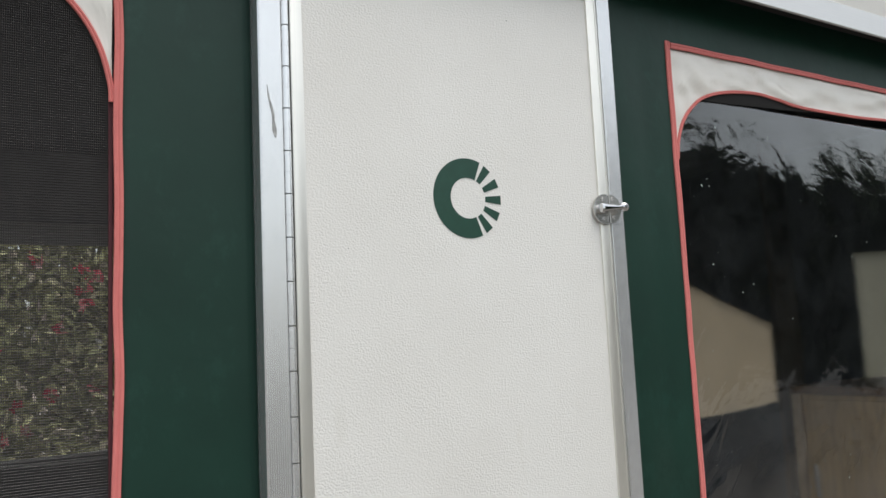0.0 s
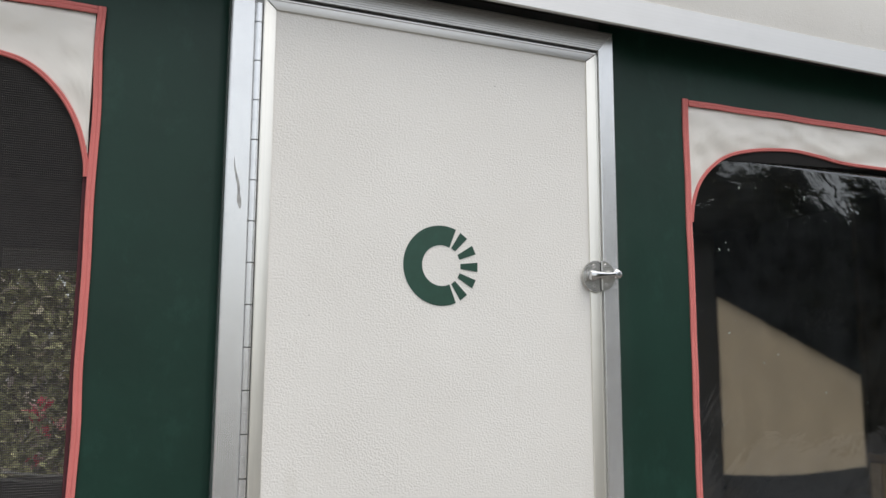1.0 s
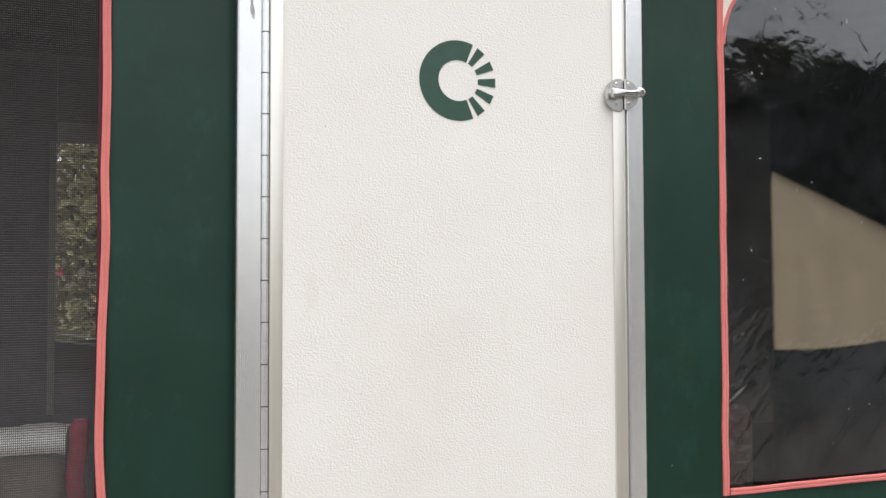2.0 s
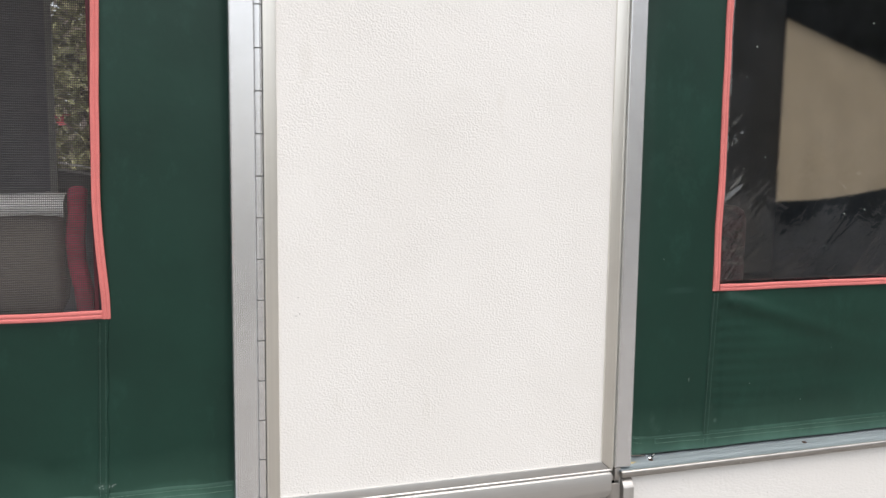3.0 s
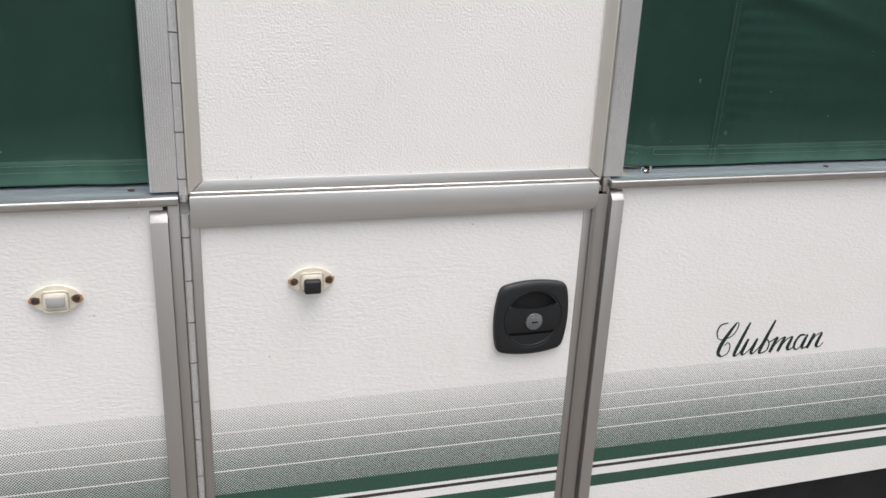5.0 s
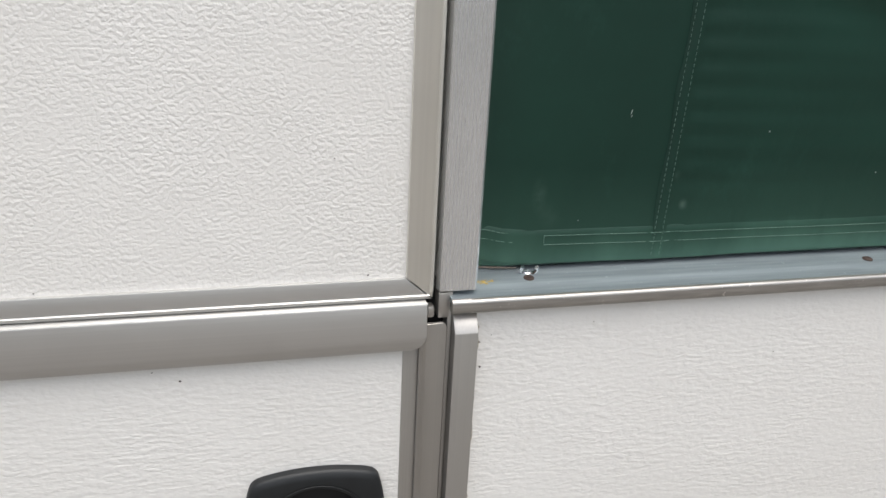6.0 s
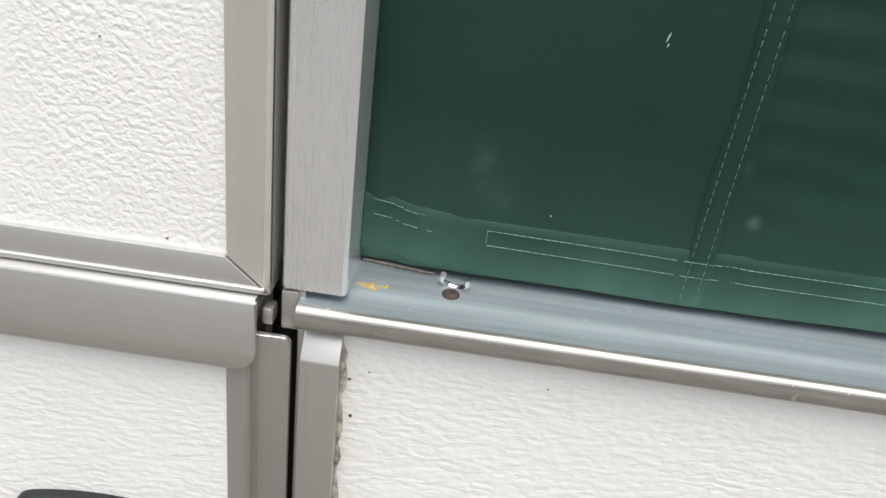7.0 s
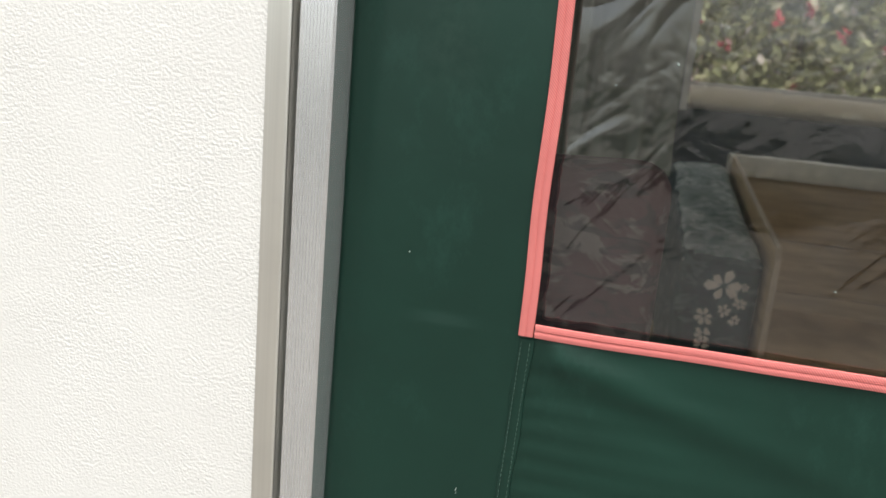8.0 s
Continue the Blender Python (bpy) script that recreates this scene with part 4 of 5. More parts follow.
def fold_left(x, z):
    y = 0.0020 * noise.noise((x * 5, z * 1.4, 13.1)) + 0.0008 * noise.noise((x * 13, z * 8, 17.7))
    y += 0.003 * bell(x + 0.135 + 0.03 * (z - 1.2), 0.022) * bell(z - 1.25, 0.32)
    y -= 0.002 * bell(x + 0.085, 0.015) * bell(z - 1.15, 0.25)
    if z < 1.06:
        if x < -0.225:
            y += 0.0016 * math.sin(2 * math.pi * (x + 0.4 * z) / 0.11)
    return y


def hem_z(x):
    return 0.9868 + 0.0010 * math.sin(x * 21) + (0.004 * bell(x - 0.64, 0.025))


wall_r = holder("wall_canvas", "dark green coated canvas side wall with stitched seams and hem", "canvas wall", kind="structure")
canvas_sheet("cloth", spaced([0.6355, 0.818, 1.05, 1.92, BODY_X1], 0.009), spaced([0.985, 1.285, 2.324, 2.46], 0.0055), WIN_R, fold_right, wall_r, CANVAS)
wall_l = holder("wall_canvas", "dark green coated canvas side wall with stitched seams and hem", "canvas wall", kind="structure")
canvas_sheet("cloth", spaced([BODY_X0, -1.10, -0.220, -0.0395], 0.014), spaced([0.985, 1.283, 2.328, 2.46], 0.012), WIN_L, fold_left, wall_l, CANVAS)


def hem(parent, fold, x0, x1, lift=0.0):
    bm = bmesh.new()
    n = max(2, round((x1 - x0) / 0.012))
    rows = []
    for k in range(n + 1):
        x = x0 + (x1 - x0) * k / n
        f = CANVAS_Y + fold(x, 0.995)
        top = 1.0165 + lift + (0.006 * bell(x - 0.64, 0.03))
        prof = [(f - 0.0006, top), (f - 0.0012, top - 0.0010), (f - 0.0019, top - 0.0060), (f - 0.0026, hem_z(x) + lift + 0.001), (f - 0.0016, hem_z(x) + lift - 0.0012), (f + 0.002, hem_z(x) + lift - 0.001)]
        rows.append([bm.verts.new((x, a, b)) for a, b in prof])
    for a, b in zip(rows, rows[1:]):
        for k in range(len(a) - 1):
            bm.faces.new((a[k], a[k + 1], b[k + 1], b[k]))
    part("hem", bm, CANVAS, parent, "turned canvas hem", angle=60)


# dark strips put in as the shadow line under the hem
part("shadow_gap", box(0.637, BODY_X1, 0.040, 0.046, 0.9790, 1.02), RUBBER_SHADE, wall_r, "black strip standing in for the shaded void behind the hem")
part("shadow_gap", box(BODY_X0, -0.041, 0.040, 0.046, 0.9790, 1.02), RUBBER_SHADE, wall_l, "black strip standing in for the shaded void behind the hem")
hem(wall_r, fold_right, 0.637, BODY_X1 - 0.005)
hem(wall_l, fold_left, BODY_X0 + 0.005, -0.041)


def stitches(bm, path, front, pitch=0.0040, length=0.0037, width=0.00040):
    """Short raised threads along a polyline of (x, z); front(x, z) gives the cloth's face."""
    for (ax, az), (bx, bz) in zip(path, path[1:]):
        span = math.hypot(bx - ax, bz - az)
        n = int(span / pitch)
        dx, dz = (bx - ax) / span, (bz - az) / span
        for k in range(n):
            s = (k + 0.5) * pitch
            px, pz = ax + dx * s, az + dz * s
            y = front(px, pz)
            w = width / 2
            vs = []
            for sx, sz, d in ((-1, -1, 0), (1, -1, 0), (1, 1, 0), (-1, 1, 0), (-0.6, -0.5, 1), (0.6, -0.5, 1), (0.6, 0.5, 1), (-0.6, 0.5, 1)):
                vs.append(bm.verts.new((px + dx * sx * length / 2 - dz * sz * w, y - 0.0004 * d, pz + dz * sx * length / 2 + dx * sz * w)))
            for f in ((4, 5, 6, 7), (0, 1, 5, 4), (1, 2, 6, 5), (2, 3, 7, 6), (3, 0, 4, 7)):
                bm.faces.new([vs[i] for i in f])


def seam(parent, fold, x_lo, x_hi, z_hi, label="raised stitched seam"):
    """A flat-felled seam strip from the hem up, leaning from x_lo to x_hi."""
    bm = bmesh.new()
    rows = []
    n = 30
    for k in range(n + 1):
        z = 0.986 + (z_hi - 0.986) * k / n
        x = x_lo + (x_hi - x_lo) * k / n + 0.001 * math.sin(k * 0.7)
        f = CANVAS_Y + fold(x, z)
        rows.append([bm.verts.new((x + a, f - b, z)) for a, b in ((-0.0062, 0.0008), (-0.0056, 0.0020), (0.0058, 0.0027), (0.0068, 0.0026), (0.0075, 0.0006))])
    for a, b in zip(rows, rows[1:]):
        for k in range(4):
            bm.faces.new((a[k], a[k + 1], b[k + 1], b[k]))
    part("seam", bm, CANVAS, parent, label, angle=60)


def front_r(x, z):
    return CANVAS_Y + fold_right(x, 0.995) - 0.0025


def front_l(x, z):
    return CANVAS_Y + fold_left(x, 0.995) - 0.0025


seam(wall_r, fold_right, 0.8065, 0.8165, 1.276)
seam(wall_l, fold_left, -0.228, -0.2205, 1.276)
bm = bmesh.new()
for off in (0.0, 0.0083):
    stitches(bm, [(0.701, 1.0120 - off), (0.80, 1.0105 - off), (1.05, 1.0095 - off), (1.6, 1.010 - off)], front_r)
    stitches(bm, [(0.642, 1.0200 - off), (0.672 + off * 0.5, 1.0145 - off)], front_r)
for off in (-0.0036, 0.0041):
    stitches(bm, [(0.8065 + off, 0.989), (0.8115 + off, 1.13), (0.8165 + off, 1.274)], lambda x, z: CANVAS_Y + fold_right(0.8065 + 0.01 * (z - 0.986) / 0.29, z) - (0.0040 if z < 1.013 else 0.0028), 0.0048, 0.0031, 0.00028)
stitches(bm, [(0.701, 1.0128), (0.701, 1.003)], front_r)
tagged(part("stitching", bm, THREAD, wall_r, "pale thread stitching", smooth=False), kind="stuff")
bm = bmesh.new()
for off in (0.0, 0.0083):
    stitches(bm, [(-0.9, 1.0095 - off), (-0.042, 1.0100 - off)], front_l)
for off in (-0.0036, 0.0041):
    stitches(bm, [(-0.228 + off, 0.989), (-0.2205 + off, 1.274)], lambda x, z: CANVAS_Y + fold_left(-0.228 + 0.0075 * (z - 0.986) / 0.29, z) - (0.0040 if z < 1.013 else 0.0028), 0.0048, 0.0031, 0.00028)
tagged(part("stitching", bm, THREAD, wall_l, "pale thread stitching", smooth=False), kind="stuff")

# pale marks on the cloth
rng = random.Random(21)
bm = bmesh.new()
for x, z, w, h in ((0.7675, 1.1180, 0.0005, 0.0026), (0.768, 1.1145, 0.0004, 0.0012), (0.731, 1.024, 0.0006, 0.0005), 
                   (1.085, 1.165, 0.0006, 0.0005), (1.087, 1.158, 0.0005, 0.0005), (0.90, 1.10, 0.0008, 0.0008), (1.02, 1.06, 0.0008, 0.0008), (0.705, 1.34, 0.0008, 0.001)):
    y = CANVAS_Y + fold_right(x, z)
    bmesh.ops.create_icosphere(bm, subdivisions=1, radius=1.0, matrix=Matrix.Translation((x, y - 0.0009, z)) @ Matrix.Rotation(0.25, 4, "Y") @ Matrix.Diagonal((w, 0.0003, h, 1)))
tagged(part("fleck", bm, CHALK, wall_r, "small white scratches and flecks"), kind="stuff")
bm = bmesh.new()
for k in range(12):
    x, z = -0.232 + rng.random() * 0.022, 1.025 + rng.random() * 0.006
    bmesh.ops.create_icosphere(bm, subdivisions=1, radius=1.0, matrix=Matrix.Translation((x, CANVAS_Y + fold_left(x, z) - 0.0026, z)) @ Matrix.Diagonal((0.0009, 0.0003, 0.0006, 1)))
tagged(part("fleck", bm, CHALK, wall_l, "small white scratches and flecks"), kind="stuff")

# eyelet ring at the hem
bm = bmesh.new()
ring = [(0.688 + 0.0068 * math.cos(radians(a)), 0.0215 - 0.0012 * math.cos(radians(a)) - 0.003 * math.sin(radians(a)), 0.9838 + 0.0058 * math.sin(radians(a))) for a in range(150, 391, 12)]
part("eyelet", tube(ring, 0.0017, 8, bm), CHROME, wall_r, "half-hidden metal eyelet")
bm = tube([(0.640, 0.0225, 0.9880), (0.655, 0.0228, 0.9868), (0.677, 0.0235, 0.9848)], [0.0008, 0.0010, 0.0006], 6)
part("frayed_edge", bm, GRIME_DARK, wall_r, "frayed brown cord under the hem")


# ---- windows ----
def strip_between(points, width, y, thick, parent, material, name, label=""):
    bm = ribbon(points, [width] * len(points), y - thick, y + thick)
    return part(name, bm, material, parent, label, angle=25)


def binding_band(parent, path, width, y, wob, name="binding"):
    """Folded tape with a soft cross-section, along x, z points."""
    bm = bmesh.new()
    rows = []
    n = len(path)
    for k, (x, z) in enumerate(path):
        ax, az = path[max(k - 1, 0)]
        bx, bz = path[min(k + 1, n - 1)]
        d = Vector((bx - ax, bz - az)).normalized()
        nx, nz = -d.y, d.x
        x += wob * noise.noise((x * 9, z * 9, 1.0)) * abs(nx)
        z += wob * noise.noise((x * 9, z * 9, 5.0)) * abs(nz)
        yy = y + 0.001 * noise.noise((x * 12, z * 12, 9.0))
        rows.append([bm.verts.new((x + nx * width * a, yy - b, z + nz * width * a)) for a, b in
                     ((-0.5, -0.001), (-0.46, 0.0014), (-0.25, 0.0022), (-0.06, 0.0018), (0.0, 0.0012), (0.06, 0.0018), (0.25, 0.0022), (0.46, 0.0014), (0.5, -0.001))])
    for a, b in zip(rows, rows[1:]):
        for k in range(8):
            bm.faces.new((a[k], a[k + 1], b[k + 1], b[k]))
    bm.faces.new(rows[0])
    bm.faces.new(rows[-1][::-1])
    return part(name, bm, PINK, parent, "salmon pink twill binding", angle=60)


def line_pts(a, b, n):
    return [(a[0] + (b[0] - a[0]) * k / n, a[1] + (b[1] - a[1]) * k / n) for k in range(n + 1)]


def valance(parent, z_top, arch, y, seed):
    """Cream flap between the straight top edge and an arched lower edge; arch runs from the side to the far end."""
    bm = bmesh.new()
    n, rows = len(arch), []
    m = 12
    for k, (x, z) in enumerate(arch):
        col = []
        for j in range(m + 1):
            s = j / m
            zz = z + (z_top - z) * s
            edge = math.sin(math.pi * s) ** 0.6 * min(1.0, k / 6, (n - 1 - k) / 6)
            crinkle = edge * 0.0105 * noise.noise((x * 12, zz * 17, seed)) * (1 - s * 0.3) + edge * 0.0045 * noise.noise((x * 30, zz * 44, seed + 3))
            col.append(bm.verts.new((x, y + min(crinkle, 0.0025), zz)))
        rows.append(col)
    for a, b in zip(rows, rows[1:]):
        for j in range(m):
            if (a[j].co - b[j].co).length > 1e-6:
                bm.faces.new((a[j], b[j], b[j + 1], a[j + 1]))
    ob = part("valance", bm, CREAM, parent, "crinkled cream canvas valance", angle=180)
    s = ob.modifiers.new("thickness", "SOLIDIFY")
    s.thickness, s.offset = 0.0012, 0.0
    return ob


def arch_line(knots, n):
    return [(p.x, p.y) for p in smooth_line([(a, b) for a, b in knots], n)]


win_r = holder("window_1", "clear crinkled vinyl window edged in salmon pink binding", "window", kind="structure")
knots_r = [(0.8255, 2.095), (0.832, 2.135), (0.848, 2.173), (0.878, 2.206), (0.921, 2.233), (0.99, 2.251), (1.083, 2.260), (1.16, 2.255), (1.239, 2.247), (1.45, 2.248), (1.65, 2.255), (1.78, 2.24), (1.86, 2.19), (1.905, 2.10)]
arch_r = arch_line(knots_r, 90)
valance(win_r, 2.322, arch_r, 0.0318, 2.0)
binding_band(win_r, arch_r, 0.0065, 0.0305, 0.0)
binding_band(win_r, line_pts((0.8165, 1.279), (0.8180, 2.334), 90), 0.0135, 0.0285, 0.0025)
binding_band(win_r, line_pts((0.8236, 1.2850), (1.92, 1.2850), 90), 0.0125, 0.0275, 0.002)
binding_band(win_r, line_pts((0.8250, 2.3270), (1.92, 2.3290), 80), 0.0120, 0.0280, 0.002)
binding_band(win_r, line_pts((1.9270, 1.279), (1.9270, 2.334), 60), 0.0135, 0.0285, 0.004)
# stitched line in the lower binding
bm = bmesh.new()
stitches(bm, [(0.83, 1.2862), (1.9, 1.2862)], lambda x, z: 0.0252, 0.0042, 0.003, 0.0006)
tagged(part("binding_stitch", bm, PINK, win_r, "pink binding thread", smooth=False), kind="stuff")
bm = bmesh.new()
xs = spaced([0.822, 1.0, 1.922], 0.012)
zs = spaced([1.287, 2.236], 0.012)
vs = [[bm.verts.new((x, 0.0365 + 0.0045 * noise.noise((x * 3.1, z * 2.3, 4.4)) + 0.0018 * noise.noise((x * 9, z * 7, 1.4)) + 0.0062 * (0.25 + 0.75 * bell(z - 1.3, 0.45)) * bell(x - 0.862, 0.05) * noise.noise((x * 13, z * 9 - x * 6, 8)) + 0.0012 * bell(z - 1.30, 0.16) * noise.noise((x * 10 - z * 8, z * 3, 2)), z)) for z in zs] for x in xs]
for row in vs:
    for v in row:
        if v.co.z > 2.02:
            v.co.y = max(v.co.y, 0.0350)
back = [[bm.verts.new(v.co + Vector((0, 0.0008, 0))) for v in row] for row in vs]
nx, nz = len(xs) - 1, len(zs) - 1
for i in range(nx):
    for k in range(nz):
        bm.faces.new((vs[i][k], vs[i + 1][k], vs[i + 1][k + 1], vs[i][k + 1]))
        bm.faces.new((back[i][k], back[i][k + 1], back[i + 1][k + 1], back[i + 1][k])).material_index = 1
for i in range(nx):
    bm.faces.new((vs[i][0], back[i][0], back[i + 1][0], vs[i + 1][0]))
    bm.faces.new((vs[i][nz], vs[i + 1][nz], back[i + 1][nz], back[i][nz]))
for k in range(nz):
    bm.faces.new((vs[0][k], vs[0][k + 1], back[0][k + 1], back[0][k]))
    bm.faces.new((vs[nx][k], back[nx][k], back[nx][k + 1], vs[nx][k + 1]))
pane = part("pane", bm, VINYL, win_r, "clear crinkled vinyl sheet", angle=180)
pane.data.materials.append(VINYL_BACK)
pane.visible_shadow = False
# black strip that fills the gap between the arch and the sheet
arch_strip_top = arch_r[14:-16]
bm = bmesh.new()
rows = []
for x, z in arch_strip_top:
    low = 2.2215 + 0.012 * min(1.0, (x - 0.88) / 0.25) + 0.022 * max(0.0, min(1.0, (x - 1.15) / 0.4)) + 0.0012 * noise.noise((x * 60, 0, 2))
    if z - low < 0.0025:
        continue
    rows.append([bm.verts.new((x, 0.0322 + d, q)) for d, q in ((0.0, z - 0.001), (0.0006, min(low, z - 0.0014)))])
for a, b in zip(rows, rows[1:]):
    bm.faces.new((a[0], a[1], b[1], b[0]))
part("arch_strip", bm, RUBBER_SHADE, win_r, "black strip in the gap under the arched edge")
# flecks stuck to the sheet
bm = bmesh.new()
rng = random.Random(6)
for k in range(60):
    x, z = 0.84 + rng.random() * 0.75, 1.35 + rng.random() * 0.87
    s = 0.0006 + 0.0012 * rng.random() ** 3
    bmesh.ops.create_icosphere(bm, subdivisions=1, radius=1.0, matrix=Matrix.Translation((x, 0.031, z)) @ Matrix.Rotation(rng.random() * 3, 4, "Y") @ Matrix.Diagonal((s * 2, 0.0003, s, 1)))
tagged(part("fleck", bm, CHALK, win_r, "dried water flecks"), kind="stuff")

win_l = holder("window_2", "black insect netting window edged in salmon pink binding", "window", kind="structure")
knots_l = [(-0.2265, 2.085), (-0.2285, 2.111), (-0.2415, 2.158), (-0.2655, 2.200), (-0.302, 2.234), (-0.345, 2.249), (-0.45, 2.262), (-0.65, 2.262), (-0.86, 2.255), (-0.98, 2.235), (-1.05, 2.18), (-1.088, 2.09)]
arch_l = arch_line(knots_l, 80)
valance(win_l, 2.326, arch_l, 0.0318, 6.0)
binding_band(win_l, arch_l, 0.0075, 0.0305, 0.0)


def left_edge_x(z):
    return -0.2187 - 0.0040 * bell(z - 1.52, 0.12) + 0.004 * bell(z - 1.29, 0.06) - 0.003 * bell(z - 1.42, 0.08)


binding_band(win_l, [(left_edge_x(1.277 + 1.059 * k / 90), 1.277 + 1.059 * k / 90) for k in range(91)], 0.0118, 0.0285, 0.003)
binding_band(win_l, line_pts((-1.10, 1.2835), (-0.2207, 1.2835), 70), 0.0125, 0.0275, 0.002)
binding_band(win_l, line_pts((-1.10, 2.3310), (-0.2248, 2.3300), 70), 0.0120, 0.0280, 0.002)
binding_band(win_l, line_pts((-1.1070, 1.279), (-1.1070, 2.334), 60), 0.0135, 0.0285, 0.004)
strip_between(line_pts((-0.2275, 1.290), (-0.2275, 2.13), 12), 0.005, 0.0340, 0.0006, win_l, MAROON, "zip_tape", "dark red zip tape")
bm = bmesh.new()
x = -0.64
while x < -0.2235:
    a, b = x - 0.00036, x + 0.00036
    bm.faces.new([bm.verts.new((p, 0.0362, q)) for p, q in ((a, 1.286), (b, 1.286), (b, 2.258), (a, 2.258))])
    x += 0.0025
z = 1.287
while z < 2.258:
    a, b = z - 0.00054, z + 0.00054
    ring = [bm.verts.new((p, q, r)) for p in (-0.64, -0.2235) for q, r in ((0.0356, a), (0.0350, z), (0.0356, b))]
    bm.faces.new((ring[0], ring[3], ring[4], ring[1]))
    bm.faces.new((ring[1], ring[4], ring[5], ring[2]))
    z += 0.0033
tagged(part("netting", bm, NET, win_l, "fine black insect netting", smooth=False), kind="stuff")
part("netting_lining", box(-1.10, -0.6405, 0.035, 0.038, 1.286, 2.27), NET, win_l)

# ---- roof ----
roof = holder("ceiling", "white hard roof lid with an aluminium edge trim", "roof", kind="structure")
part("lid_side", box(BODY_X0 - 0.05, BODY_X1 + 0.05, -0.043, -0.015, 2.470, 2.86, 0.004), ROOF_SKIN, roof, "white grained roof side")
pts = [(-0.046, 2.474), (-0.047, 2.4225), (-0.0455, 2.4200), (-0.0430, 2.4200), (-0.0430, 2.474)]
part("edge_trim", prism(pts, "x", BODY_X0 - 0.05, BODY_X1 + 0.05), ALU_H_DIM, roof, "aluminium roof edge trim", angle=30)
part("seal", box(BODY_X0 - 0.045, BODY_X1 + 0.045, -0.0422, 0.0050, 2.4400, 2.4604), RUBBER_SHADE, roof, "black rubber roof seal")
part("lid_top", box(BODY_X0 - 0.05, BODY_X1 + 0.05, -0.044, FAR_Y + 0.05, 2.861, 2.89, 0.01), ROOF_SKIN, roof)
part("lid_far_side", box(BODY_X0 - 0.05, BODY_X1 + 0.05, FAR_Y + 0.02, FAR_Y + 0.045, 2.42, 2.86), ROOF_SKIN, roof)
part("lid_end", box(BODY_X0 - 0.048, BODY_X0 - 0.02, -0.014, FAR_Y + 0.019, 2.42, 2.86), ROOF_SKIN, roof)
part("lid_end", box(BODY_X1 + 0.02, BODY_X1 + 0.048, -0.014, FAR_Y + 0.019, 2.42, 2.86), ROOF_SKIN, roof)
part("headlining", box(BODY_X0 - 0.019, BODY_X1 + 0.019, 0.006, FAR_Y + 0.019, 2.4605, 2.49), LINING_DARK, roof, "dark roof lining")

# ---- inside shell ----
floor = tagged(part("floor", box(BODY_X0, BODY_X1 - 0.011, 0.026, FAR_Y - 0.013, 0.36, 0.40), CARPET), "dark brown camper floor", "floor", kind="structure")
far = holder("wall_far", "far canvas wall with two window openings and a cream sill", "wall", kind="structure")
fy0, fy1 = FAR_Y - 0.012, FAR_Y
part("lower_panel", box(BODY_X0, BODY_X1, fy0, fy1 + 0.02, 0.401, 1.0), INNER, far)
A0, A1, B0, B1 = -0.508, 0.55, 1.045, 2.20
WZ0, WZ1 = 1.480, 2.152
for x0, x1, z0, z1 in ((BODY_X0, A0, 1.001, 2.46), (A1, B0, 1.001, 2.46), (B1, BODY_X1, 1.001, 2.46),
                       (A0, A1, 1.001, 1.335), (A0, A1, WZ1, 2.46), (B0, B1, 1.001, 1.412), (B0, B1, WZ1, 2.46)):
    part("cloth", box(x0 + 0.0003, x1 - 0.0003, fy0, fy1, z0, z1), BRIGHT_LINING if x0 == B1 else INNER, far)
part("window_top_band", box(A0, A1, fy0 - 0.006, fy0 - 0.001, WZ1 - 0.005, WZ1 + 0.068), simple("grey_window_band", (0.34, 0.335, 0.32), 0.6), far, "grey band over the opening")
GREY_FLAP = lit_cloth("grey_vinyl_flap", (0.21, 0.21, 0.195))
# bright glints on the flap's folds are given by this pale translucent colour
GLINT_EDGE = lit_cloth("flap_edge_glint", (0.80, 0.79, 0.76))


def flap_top(x):
    return 1.452 + 0.026 * bell(x + 0.56, 0.16) + 0.004 * math.sin(x * 9)


bm = bmesh.new()
rows = []
for k in range(61):
    x = A0 + 0.003 + (A1 - A0 - 0.004) * k / 60
    z = flap_top(x) - 0.022
    rows.append([bm.verts.new((x, fy0 + 0.006 - d + 0.004 * noise.noise((x * 9, q * 30, 2.0)), q)) for q, d in ((z, 0.004), (z - 0.02, 0.010), (z - 0.05, 0.012), (z - 0.08, 0.009), (z - 0.10, 0.003))])
for a, b in zip(rows, rows[1:]):
    for k in range(4):
        bm.faces.new((a[k], a[k + 1], b[k + 1], b[k]))
foot = part("window_foot_band", bm, GREY_FLAP, far, "shiny grey rolled flap", angle=60)
xs = [A0 + 0.004 + (A1 - A0 - 0.008) * k / 40 for k in range(41)]
part("flap_edge", tube([(x, fy0 + 0.006, flap_top(x)) for x in xs], 0.0038, 8), GLINT_EDGE, foot, "folded edge, coloured pale for its glint")
part("flap_edge", tube([(x, fy0 + 0.001, flap_top(x) - 0.024 + 0.012 * bell(x + 0.2, 0.12)) for x in xs], 0.0045, 8), GLINT_EDGE, foot, "folded edge, coloured pale for its glint")
part("flap_fold", box(A0 + 0.001, A1 - 0.001, fy0 + 0.0075, fy0 + 0.010, 1.3352, 1.4545), GREY_FLAP, foot)
part("window_side_band", box(B0 - 0.022, B0 - 0.001, fy0 - 0.007, fy0 - 0.001, 1.39, WZ1), CREAM, far, "pale binding beside the opening")
part("window_side_band", box(A0 - 0.022, A0, fy0 - 0.006, fy0 - 0.001, 1.20, WZ1), simple("grey_binding", (0.24, 0.235, 0.22), 0.6), far)
bm = bmesh.new()
rows = []
